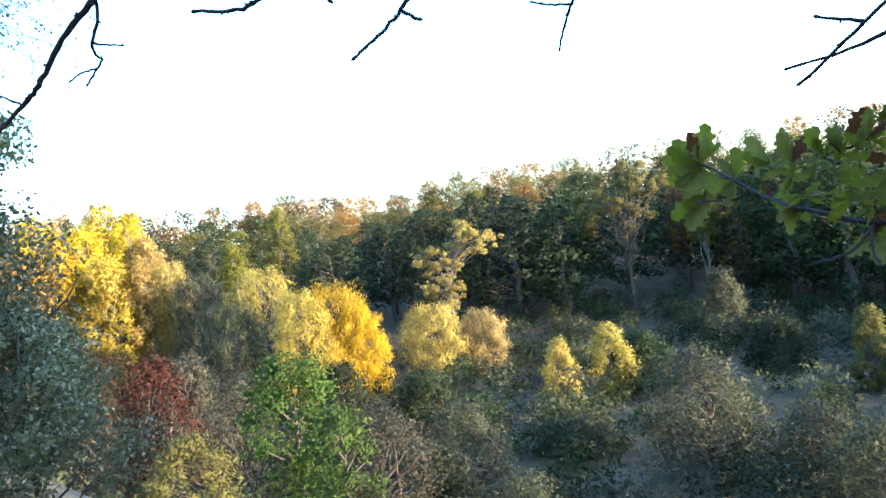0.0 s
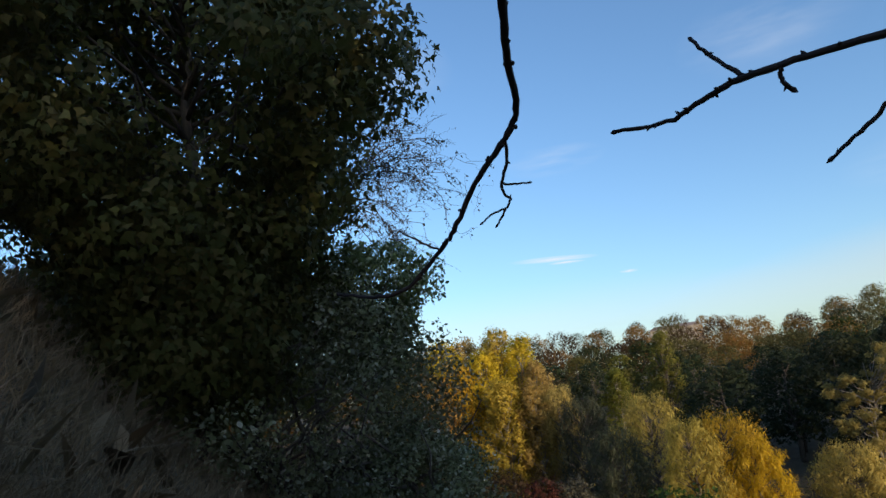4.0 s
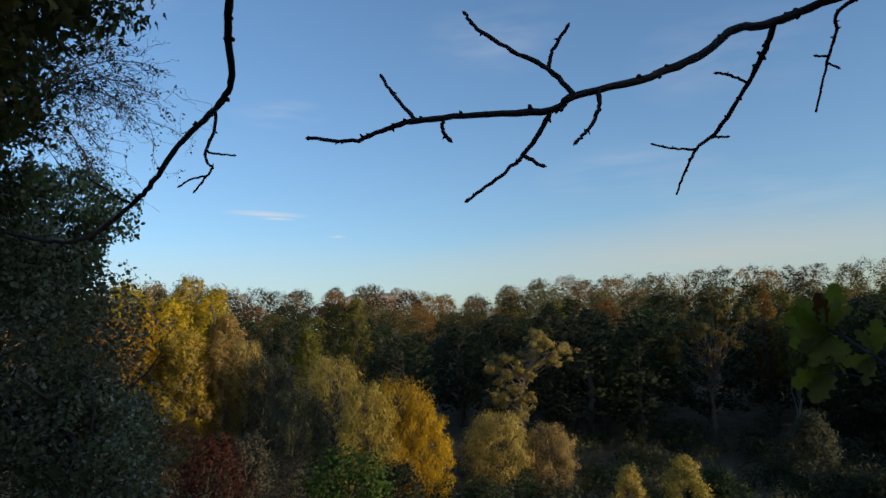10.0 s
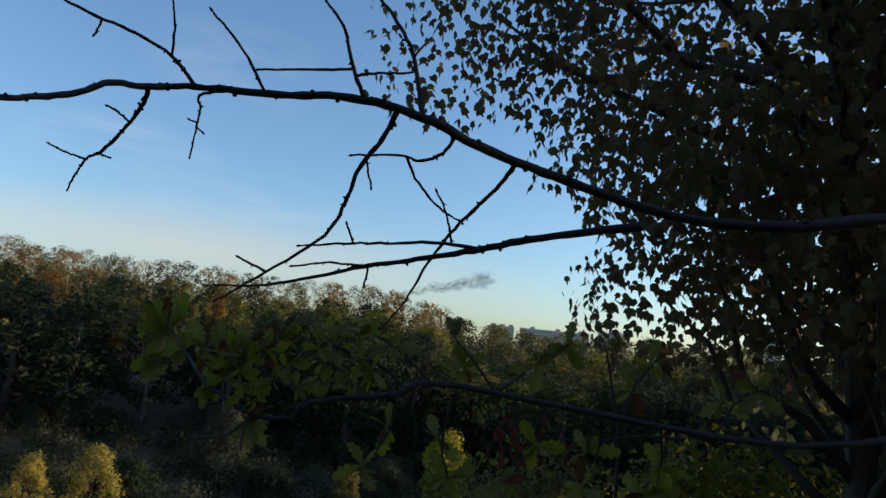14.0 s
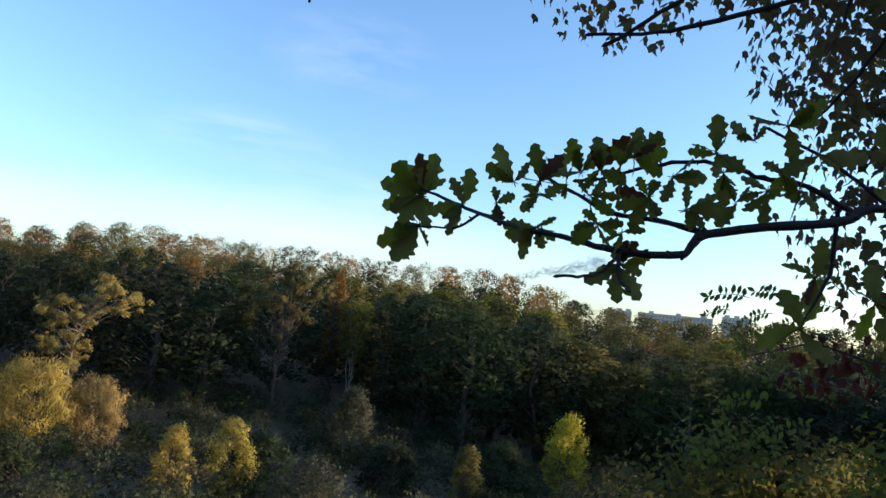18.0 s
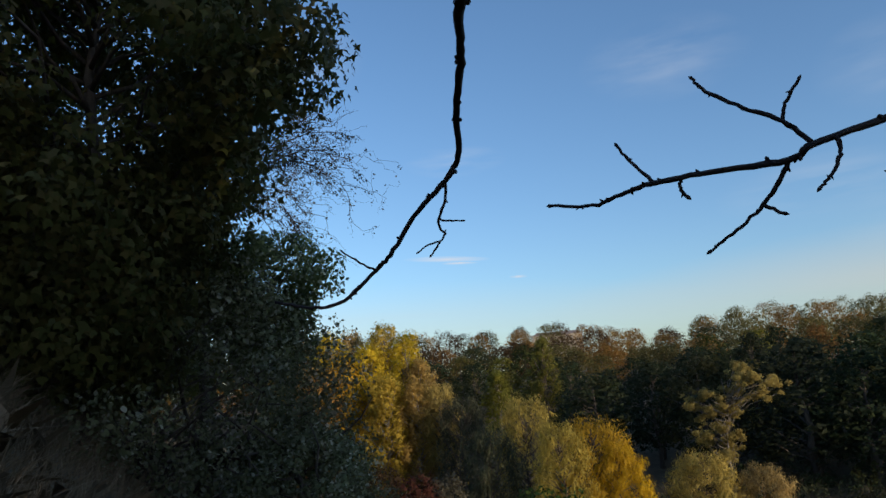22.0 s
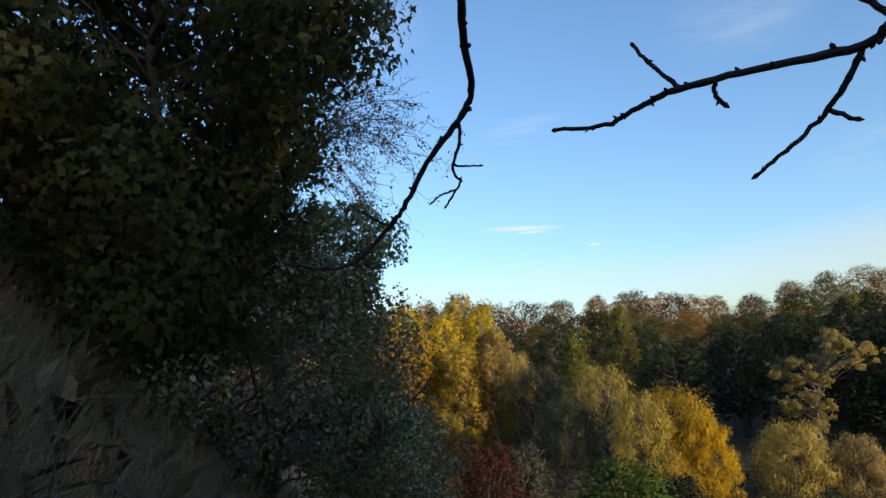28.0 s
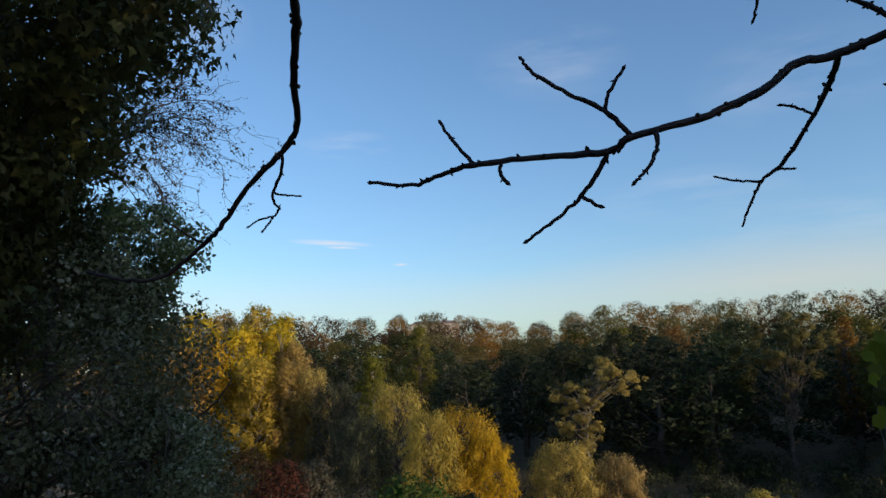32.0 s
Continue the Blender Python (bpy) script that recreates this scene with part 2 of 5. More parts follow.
def polys(name, verts, k, mat, soft=None):
    """A mesh of many separate polygons of k corners each."""
    verts = np.asarray(verts, np.float32).reshape(-1, 3)
    count = len(verts) // k
    me = bpy.data.meshes.new(name)
    me.vertices.add(len(verts))
    me.vertices.foreach_set("co", verts.ravel())
    me.loops.add(len(verts))
    me.loops.foreach_set("vertex_index", np.arange(len(verts), dtype=np.int32))
    me.polygons.add(count)
    me.polygons.foreach_set("loop_start", np.arange(0, len(verts), k, dtype=np.int32))
    me.materials.append(mat)
    me.update(calc_edges=True)
    if soft is not None:
        me.polygons.foreach_set("use_smooth", np.ones(count, bool))
        me.normals_split_custom_set_from_vertices(np.repeat(soft, k, axis=0).tolist())
    return me


def facing(corners, outs, k):
    """Turn every leaf so that its face looks out of its clump; gives its corners and the soft direction of its shade."""
    v = np.asarray(corners).reshape(-1, k, 3)
    flat = np.cross(v[:, 1] - v[:, 0], v[:, 2] - v[:, 0])
    flat /= np.linalg.norm(flat, axis=1)[:, None] + 1e-9
    turn = (flat * outs).sum(1) < 0
    v[turn] = v[turn, ::-1]
    flat[turn] *= -1
    soft = outs + 0.45 * flat
    return v.reshape(-1, 3), soft / np.linalg.norm(soft, axis=1)[:, None]


def part(name, me, parent, label=""):
    ob = new(name, me)
    ob.parent = parent
    if label:
        ob["label"] = label
    return ob


def smooth(me):
    me.polygons.foreach_set("use_smooth", np.ones(len(me.polygons), bool))
    return me


def tube(path, radii, sides=6):
    """Corners and faces of a tapered, bending tube."""
    path = np.asarray(path, float)
    n = len(path)
    radii = np.interp(np.linspace(0, 1, n), np.linspace(0, 1, len(radii)), radii)
    tan = np.gradient(path, axis=0)
    tan /= np.linalg.norm(tan, axis=1)[:, None] + 1e-9
    ref = np.array([0.31, 0.22, 0.93]) if abs(tan[0] @ [0.31, 0.22, 0.93]) < 0.9 else np.array([0.9, 0.3, 0.1])
    verts = []
    for q, t, r in zip(path, tan, radii):
        u = np.cross(t, ref)
        u /= np.linalg.norm(u)
        w = np.cross(t, u)
        a = np.arange(sides) * 2 * np.pi / sides
        verts.append(q + r * (np.cos(a)[:, None] * u + np.sin(a)[:, None] * w))
    faces = [(i * sides + j, i * sides + (j + 1) % sides, (i + 1) * sides + (j + 1) % sides, (i + 1) * sides + j)
             for i in range(n - 1) for j in range(sides)]
    faces += [tuple(range(sides))[::-1], tuple((n - 1) * sides + j for j in range(sides))]
    return np.concatenate(verts), faces


def joined(pieces):
    verts, faces, at = [], [], 0
    for v, f in pieces:
        verts.append(v)
        faces += [tuple(i + at for i in q) for q in f]
        at += len(v)
    return np.concatenate(verts), faces


def bent(a, b, rng, sway=0.12, steps=5):
    """A gently crooked line from a to b."""
    a, b = np.asarray(a, float), np.asarray(b, float)
    s = np.linspace(0, 1, steps)[:, None]
    line = a + (b - a) * s
    kink = rng.normal(0, sway * np.linalg.norm(b - a) / 3, (steps, 3)) * np.sin(np.pi * s)
    return line + kink


# outlines of single leaves, lengthwise along y from the stalk, about one unit long
OVAL = np.array([(0, 0), (0.30, 0.38), (0.24, 0.72), (0, 1), (-0.24, 0.72), (-0.30, 0.38)])
SPRIG = np.array([(0.36, 0.0), (0.06, 1.0), (-0.36, 0.12)])
STRAND = np.array([(0.17, 0.0), (0.03, 1.5), (-0.17, 0.1)])
LOBED = np.array([(0, 0), (0.52, 0.22), (0.2, 0.46), (0, 1.0), (-0.2, 0.5), (-0.5, 0.28)])
MAPLE = np.array([(0, 0), (0.44, 0.10), (0.56, 0.50), (0.21, 0.54), (0, 1.0), (-0.21, 0.54), (-0.56, 0.50), (-0.44, 0.10)])
OAKLEAF = np.array([(0, 0), (0.13, 0.12), (0.10, 0.22), (0.25, 0.34), (0.17, 0.43), (0.37, 0.60), (0.20, 0.68), (0.24, 0.88), (0, 1),
                    (-0.24, 0.88), (-0.20, 0.68), (-0.37, 0.60), (-0.17, 0.43), (-0.25, 0.34), (-0.10, 0.22), (-0.13, 0.12)])
BLADE = np.array([(-0.012, 0), (0.012, 0), (0.008, 0.6), (0.0, 1.0)])


def leaves(at, size, outline, rng, droop=0.3, out=None, curl=0.25):
    """Corners of leaves at the given places. droop: how far the tips hang; out: directions that the faces turn to."""
    at = np.asarray(at, float)
    n = len(at)
    axis = rng.normal(0, 1, (n, 3))
    axis[:, 2] = axis[:, 2] * 0.6 - droop * 2
    axis /= np.linalg.norm(axis, axis=1)[:, None]
    face = rng.normal(0, 1, (n, 3)) + (0 if out is None else out * 3.2)
    side = np.cross(axis, face)
    side /= np.linalg.norm(side, axis=1)[:, None] + 1e-9
    up = np.cross(side, axis)
    s = size * rng.uniform(0.65, 1.25, n)
    o = outline
    bend = curl * rng.uniform(-1, 1, n)
    v = (at[:, None] + s[:, None, None] * (o[None, :, 0, None] * side[:, None] + o[None, :, 1, None] * axis[:, None]
         + (bend[:, None] * (o[:, 1] ** 2 + 0.6 * np.abs(o[:, 0])))[:, :, None] * up[:, None]))
    return v.reshape(-1, 3)


def ball(n, rng, shell=0.5):
    d = rng.normal(0, 1, (n, 3))
    d /= np.linalg.norm(d, axis=1)[:, None]
    return d, d * (shell + (1 - shell) * rng.uniform(0, 1, n) ** 0.6)[:, None]


ROUND = [(0.0, 0.55), (0.25, 0.95), (0.5, 1.0), (0.75, 0.78), (1.0, 0.25)]
TALL = [(0.0, 0.45), (0.2, 0.85), (0.45, 1.0), (0.7, 0.8), (0.88, 0.5), (1.0, 0.12)]
DOME = [(0.0, 0.95), (0.3, 1.0), (0.6, 0.97), (0.8, 0.85), (0.92, 0.65), (1.0, 0.35)]
BROAD = [(0.0, 0.6), (0.3, 0.95), (0.6, 1.0), (0.8, 0.85), (0.92, 0.6), (1.0, 0.3)]
MOUND = [(0.0, 0.9), (0.3, 1.0), (0.6, 0.85), (0.85, 0.5), (1.0, 0.2)]
CROWN = [(0.0, 0.7), (0.4, 1.0), (0.75, 0.9), (1.0, 0.5)]
VASE = [(0.0, 0.35), (0.3, 0.6), (0.6, 0.95), (0.85, 0.9), (1.0, 0.4)]
RAGGED = [(0.0, 0.5), (0.2, 0.9), (0.35, 0.55), (0.55, 0.95), (0.7, 0.7), (1.0, 0.25)]


def tree(name, seed, high, wide, low, shape, leaf, bark, clumps, count, size, outline=SPRIG, clump=0.15, trunk=0.022, droop=0.2, lean=0.0, squash=0.75, stems=1, split=False, core=0.22, lobes=()):
    """A tree: an Empty at its foot, a trunk with limbs, and a crown of clumps of single leaves or sprigs. low: where the crown starts;
    lobes: the middles and radii of the tufts of an uneven crown, in place of an outline."""
    rng = np.random.default_rng(seed)
    root = new(name)
    prof_z, prof_r = zip(*shape)
    cs = []
    for i in range(clumps):
        f = (i + rng.uniform(0.1, 0.9)) / clumps
        a = i * 2.4 + rng.uniform(-0.5, 0.5)
        r = wide / 2 * np.interp(f, prof_z, prof_r) * rng.uniform(0.45, 0.92)
        cs.append((r * np.cos(a) + lean * high * f, r * np.sin(a), high * (low + (0.97 - low) * f)))
    cs = np.array(cs)
    rad = clump * wide * rng.uniform(0.7, 1.3, clumps)
    if lobes:
        cs, rad = np.array([q[:3] for q in lobes]), np.array([q[3] for q in lobes])
    share = rad ** 2 / (rad ** 2).sum()
    pts, outs, grow = [], [], []
    for c, r, s in zip(cs, rad, share):
        n = max(4, int(count * s))
        k = int(n * core)                       # larger leaves in the shade of each clump close it
        d, q = ball(n + k, rng)
        q[:k] *= 0.6
        pts.append(c + q * r * (1, 1, squash))
        outs.append(d)
        grow.append(np.where(np.arange(n + k) < k, min(2.3 if len(outline) == 3 else 1.5, 0.55 * r / size), 1.0))
    pts, outs, grow = np.concatenate(pts), np.concatenate(outs), np.concatenate(grow)
    if not lobes:
        fit = high / np.percentile(pts[:, 2], 99.7)
        pts[:, 2] *= fit
        cs[:, 2] *= fit
    pts[:, 2] = np.maximum(pts[:, 2], 0.02 * high)
    blades = leaves(pts, size * grow, outline, rng, droop, outs)
    soft = None
    if len(outline) in (3, 6):
        whole = pts - cs.mean(0)                # the crown as a whole shapes the shade as well as each clump
        whole = whole / (np.ptp(cs, axis=0) + 0.5)
        whole /= np.linalg.norm(whole, axis=1)[:, None] + 1e-9
        blades, soft = facing(blades, 0.6 * outs + 0.5 * whole, len(outline))
    crown = polys("crown", blades, len(outline), leaf, soft)
    wood = []
    for k in range(stems):
        foot = np.array((0, 0, -0.04 * high)) + (rng.normal(0, 0.04 * wide, 3) * (1, 1, 0) if stems > 1 else 0)
        tip = np.array((lean * high, 0, high * (0.9 if stems == 1 else 0.62))) + (rng.normal(0, 0.2 * wide, 3) * (1, 1, 0) if stems > 1 else 0)
        line = bent(foot, tip, rng, 0.06, 8)
        wood.append(tube(line, [trunk * high, trunk * high * 0.75, trunk * high * 0.4, trunk * high * 0.12], 7))
    for c, r in zip(cs[::2 if split else 5], rad[::2 if split else 5]):
        h = np.clip(c[2] / (high * 0.9) - 0.14, 0.08, 0.85)
        start = np.array((np.interp(h, np.linspace(0, 1, 8), line[:, 0]), np.interp(h, np.linspace(0, 1, 8), line[:, 1]), np.interp(h, np.linspace(0, 1, 8), line[:, 2])))
        wood.append(tube(bent(start, c, rng, 0.15), [trunk * high * 0.3, trunk * high * 0.06], 5))
    if split:
        for v, f in wood[stems:]:
            part("limb", smooth(mesh_of("limb", v, f, bark)), root)
        wood = wood[:stems]
    v, f = joined(wood)
    part("trunk", smooth(mesh_of("trunk", v, f, bark)), root)
    part("crown", crown, root)
    return root


# ---------------------------------------------------------------- the lie of the land
def ease(a, b, x):
    s = np.clip((x - a) / (b - a), 0, 1)
    return s * s * (3 - 2 * s)


def height(x, y):
    x, y = np.asarray(x, float), np.asarray(y, float)
    near = -1.65 - 0.85 * np.clip(x, -9, 0) - 0.30 * np.clip(x, 0, 40) - 0.60 * np.clip(y, -14, 60)
    near = near - 0.35 * np.clip(x + 9, -40, 0)
    slope = np.clip(y - 82 + 0.2 * np.clip(x, 0, 400), 0, 400)
    far = -17 - 8 * ease(30, 110, x) + np.minimum(0.145 * slope, 17) + 0.045 * np.clip(slope - 117, 0, 500)
    # unseen rise towards the sun, added to keep the valley floor in shade
    shade_hill = 38.5 * np.exp(-(((x - 255) / 75) ** 2 + ((y + 10) / 70) ** 2) / 2)
    far = far + shade_hill
    d = near - far
    return far + np.log1p(np.exp(np.clip(d / 2.5, -30, 30))) * 2.5 - 0.0 * d


def ground_at(x, y):
    return float(height(x, y))


def spot(az, dist):
    a = radians(az)
    return -math.sin(a) * dist, math.cos(a) * dist


steps = np.concatenate([-np.geomspace(2600, 12, 46), np.linspace(-10, 10, 81), np.geomspace(12, 2600, 46)])
gx, gy = np.meshgrid(steps, steps)
gz = height(gx, gy)
fine = (np.hypot(gx, gy) < 400)
rough_lie = np.vectorize(lambda x, y: noise.noise((x * 0.35, y * 0.35, 0.0)) * 0.12)
gz = gz + fine * rough_lie(gx, gy)
side = len(steps)
gv = np.stack([gx, gy, gz], -1).reshape(-1, 3)
gf = [(i * side + j, i * side + j + 1, (i + 1) * side + j + 1, (i + 1) * side + j) for i in range(side - 1) for j in range(side - 1)]
ground = new("ground", smooth(mesh_of("ground", gv, gf, M["soil"])))
tagged(ground, "wooded valley ground with dry brown grass and soil", "ground", kind="structure")


# ---------------------------------------------------------------- trees
def plant(root, az, dist, top, wide=None, turn=0, sink=0.0, base=None):
    """Move or copy a tree so that it stands on the ground and its top rises to the given angle seen from the path."""
    x, y = spot(az, dist)
    z = (ground_at(x, y) - 0.15) if base is None else base
    tall = max(1.5, math.tan(radians(top)) * dist - z)
    s = tall / root["high"]
    w = s if wide is None else wide / root["wide"]
    return x, y, z, w, s, turn


FIRST = {}
RECIPES = {
    "oak": ("dark green oak", 15, 11, 0.2, ROUND, "oak_green", "bark", 70, 2500, 0.36),
    "dark": ("dark green deciduous tree", 16, 10, 0.2, ROUND, "dark_green", "bark", 70, 2500, 0.35),
    "autumn": ("orange-brown autumn oak", 14, 11, 0.12, ROUND, "autumn", "bark", 70, 2500, 0.35),
    "olive": ("olive yellow-green tree", 15, 9, 0.1, TALL, "olive", "bark", 70, 2500, 0.33),
    "brown": ("reddish-brown half-bare tree", 14, 9, 0.2, ROUND, "brown", "bark", 50, 2600, 0.27),
    "dark_tall": ("tall dark green poplar", 20, 8, 0.1, TALL, "dark_green", "bark", 70, 2500, 0.35),
}
for v in range(2):
    for key, (label, high, wide, low, shape, leaf, bark, clumps, count, size) in RECIPES.items():
        ob = tree("tree", 11 * v + len(key) * 7 + high, high, wide, low, shape, M[leaf], M[bark], clumps, count, size)
        ob["high"], ob["wide"] = high, wide
        tagged(ob, label + " on the wooded slope", "tree", "wood on the slope")
        FIRST[key, v] = [ob, False]


def set_tree(key, v, az, dist, top, wide=None, turn=0.0):
    ob, used = FIRST[key, v]
    x, y, z, w, s, _ = plant(ob, az, dist, top, wide)
    m = Matrix.LocRotScale((x, y, z), Euler((0, 0, turn)), (w, w, s))
    if used:
        return copy_thing(ob, m @ Matrix.Diagonal((1 / ob.scale.x, 1 / ob.scale.y, 1 / ob.scale.z, 1)))
    FIRST[key, v][1] = True
    ob.matrix_basis = m
    return ob


rng = np.random.default_rng(5)
WOOD = {}


def wood_tree(key, x, y, tall, wide, rng):
    """One crown of the far, uncounted woods: clumps of leaves gathered by kind of leaf."""
    z, n = ground_at(x, y), (44 if wide > 8 else 14)
    f = (np.arange(n) + rng.uniform(0.1, 0.9, n)) / n
    a = np.arange(n) * 2.4 + rng.uniform(0, 6)
    if wide > 8:                        # tufts spread evenly over a dome
        up = 1 - 1.85 * f
        r = wide / 2 * 0.8 * np.sqrt(np.clip(1 - up ** 2, 0.05, 1)) * rng.uniform(0.85, 1.05, n)
        high = tall * (0.52 + 0.38 * up) + rng.normal(0, 0.3, n)
    else:
        r = wide / 2 * np.interp(f, *zip(*CROWN)) * rng.uniform(0.25, 0.95, n)
        high = tall * (0.10 + 0.84 * f)
    c = np.stack([x + r * np.cos(a), y + r * np.sin(a), z + high], -1)
    count, size = (76, 0.36) if wide > 8 and -0.62 * y < x < 170 else (24, 0.75) if wide > 8 else (32, 0.22)
    pts, outs, grow = [], [], []
    for q in c:
        d, o = ball(count, rng)
        k = count // 5
        o[:k] *= 0.6
        pts.append(q + o * wide * (rng.uniform(0.14, 0.21) if wide > 8 else rng.uniform(0.16, 0.27)) * (1, 1, 0.8))
        outs.append(d)
        grow.append(np.where(np.arange(count) < k, 1.9, 1.0))
    outs = np.concatenate(outs)
    WOOD.setdefault(key, []).append(facing(leaves(np.concatenate(pts), size * np.concatenate(grow), SPRIG, rng, 0.2, outs), outs, 3))


def skyline(az):
    """Rise of the far tree line, by heading."""
    return float(np.interp(az, [-80, -70, -56.6, -50, -46, -41.6, -38.7, -33.5, -26, -23, -20.6, -18, -14.5, -9, -5, -3, -1.3, 2.7, 4.5, 9, 12, 16, 20, 40],
                           [2.6, 2.6, 1.8, 1.6, 1.6, 2.4, 3.5, 4.4, 4.0, 4.3, 4.5, 4.1, 4.2, 4.5, 4.3, 4.0, 3.2, 3.6, 4.3, 4.7, 4.5, 4.6, 4.7, 4.7]))


for dist in (97, 108, 121, 136, 153, 172, 195, 222, 255, 300, 350):
    az = 62.0 if dist > 186 else 32.0
    while az > -80:
        gap = math.degrees(((5.4 if dist < 150 else 6.6) + dist * 0.02) / dist)
        az -= gap * rng.uniform(0.7, 1.3)
        if dist < (150 if az > 15 else 130 if az > 8 else 105 if az > -9.5 else 100 if -23 < az < -14.5 else 90):
            continue
        d = dist * rng.uniform(0.95, 1.05)
        x, y = spot(az, d)
        g = ground_at(x, y)
        crest = skyline(az)
        if d > 240:                     # the ridge: autumn oaks and half-bare trees
            top = crest + 0.7 - rng.uniform(0, 0.6)
            key = rng.choice(["autumn", "brown", "oak_green", "olive"], p=[0.5, 0.22, 0.1, 0.18])
        elif d > 186:
            top = crest - rng.uniform(0.3, 1.3)
            key = rng.choice(["autumn", "brown", "oak_green", "olive"], p=[0.35, 0.2, 0.2, 0.25])
        elif d > 146:                   # olive and yellowing trees below it
            top = crest - rng.uniform(1.1, 2.4)
            key = rng.choice(["olive", "dark", "autumn", "oak"], p=[0.48, 0.2, 0.12, 0.2])
        else:                           # the dark wall of the wood
            top = crest - rng.uniform(2.1, 4.0)
            key = rng.choice(["dark", "oak", "dark_tall", "olive"], p=[0.52, 0.24, 0.18, 0.06])
        if az < -40 and d > 186:
            key = rng.choice(["olive", "oak_green"])
        tall = math.tan(radians(top)) * d - g
        if d < 186 and tall > 21:
            tall = rng.uniform(17, 21)
            top = math.degrees(math.atan2(g + tall, d))
        if tall < 4:
            continue
        if d > 186:
            wood_tree({"dark": "dark_green", "oak": "oak_green"}.get(key, key), x, y, tall, rng.uniform(9.5, 14), rng)
        else:
            set_tree(key, int(rng.integers(2)), az, d, top, tall * (rng.uniform(0.48, 0.6) if key == "dark_tall" else rng.uniform(0.72, 0.98)), rng.uniform(0, 6.28))
for ob, used in FIRST.values():
    if not used:
        for o in (*ob.children, ob):
            bpy.data.objects.remove(o)
# out-of-view woods on the added hill, raising its shadow over the valley
for az in np.arange(-84, -128, -3.2):
    for d in (185, 215, 250, 285):
        x, y = spot(az + rng.uniform(-1.5, 1.5), d * rng.uniform(0.95, 1.05))
        wood_tree("oak_green", x, y, rng.uniform(12, 17), rng.uniform(12, 17), rng)
for i in range(620):
    az, d = rng.uniform(-66, 30), 30 + 72 * rng.uniform(0, 1) ** 0.75
    x, y = spot(az, d)
    wood_tree(str(rng.choice(["grey_green", "dark_green", "dark_green", "grey_brown", "oak_green"])) + "_low", x, y, rng.uniform(1.6, 4.2) * (0.55 + 0.45 * min(1, d / 60)), rng.uniform(3.5, 6.5), rng)
for key, rows in WOOD.items():
    blades, soft = (np.concatenate(q) for q in zip(*rows))
    low = key.endswith("_low")
    key = key.replace("_low", "")
    if low:
        tagged(new("undergrowth", polys("undergrowth", blades, 3, M[key], soft)), {"grey_green": "grey-green scrub on the valley floor", "dark_green": "dark green scrub on the valley floor",
               "grey_brown": "grey-brown scrub on the valley floor", "oak_green": "dull green scrub on the valley floor"}[key], "scrub", kind="stuff")
        continue
    ob = new("far_wood", polys("far_wood", blades, 3, M[key], soft))
    tagged(ob, {"autumn": "far orange-brown autumn woods on the ridge", "brown": "far reddish-brown half-bare woods", "olive": "far olive-yellow woods on the ridge",
                "oak_green": "far dark green woods on the ridge and on the unseen shading hill", "dark_green": "far dark green woods on the slope"}[key], "woods", kind="stuff")

def lone(name, label, category, az, dist, top, wide, seed, shape, leaf, bark="bark", low=0.1, clumps=70, count=6500, size=0.26, group="", lobes=(), **k):
    """One tree or bush of its own, with its foot on the ground. lobes: heading, rise and radius of each tuft of an uneven crown."""
    x, y = spot(az, dist)
    z = ground_at(x, y) - 0.1
    high = max(1.2, math.tan(radians(top)) * dist - z)
    lrng = np.random.default_rng(seed + 900)
    tufts = []
    for a, e, r in lobes:
        for j in range(6):
            u, d = spot(a, dist), lrng.normal(0, 0.85, 3) * r
            tufts.append((u[0] - x + d[0], u[1] - y + 2.2 * d[1], math.tan(radians(e)) * dist - z + d[2], r * lrng.uniform(0.35, 1.05)))
    ob = tree(name, seed, high, wide, low, shape, M[leaf], M[bark], clumps, count, size, split=True, lobes=tufts, **k)
    ob.location = (x, y, z)
    return tagged(ob, label, category, group)


# tall golden poplars, lit by the low sun
for i, (az, top, wide, d) in enumerate([(28.2, 4.6, 9.2, 116), (26.6, 5.2, 8.6, 112), (25.2, 5.6, 7.5, 108), (23.7, 5.5, 8.0, 111), (20.9, 5.9, 9.2, 107), (19.3, 5.1, 7.5, 104), (18.2, 2.9, 6.3, 101), (22.3, 4.4, 8.6, 103), (24.4, 3.7, 8.6, 101), (26.4, 3.0, 9.2, 100), (18.6, 1.2, 5.8, 95), (21.0, 1.9, 8.0, 96)]):
    lone("poplar", "tall golden-yellow poplar lit by low sun", "tree", az, d, top, wide, 50 + i, BROAD, "gold" if i not in (0, 1, 8, 9) else "orange_gold", "pale_bark", 0.06, 110, 11000, 0.26, "golden poplars", clump=0.13, squash=1.25)
lone("tree", "pale olive tree standing before the dark wood", "tree", 12.2, 108, 1.5, 6.5, 71, TALL, "olive", "pale_bark", 0.2, 70, 5500, 0.26, clump=0.14)
lone("tree", "olive tree on the valley floor", "tree", 8.4, 127, 3.8, 7.5, 72, TALL, "olive", "bark", 0.15, 80, 6000, 0.28, clump=0.13)
lone("tree", "dull green tree behind the ragged poplar", "tree", -6.9, 118, 2.6, 7.5, 73, ROUND, "dark_green", "bark", 0.15, 80, 6500, 0.27, clump=0.13)
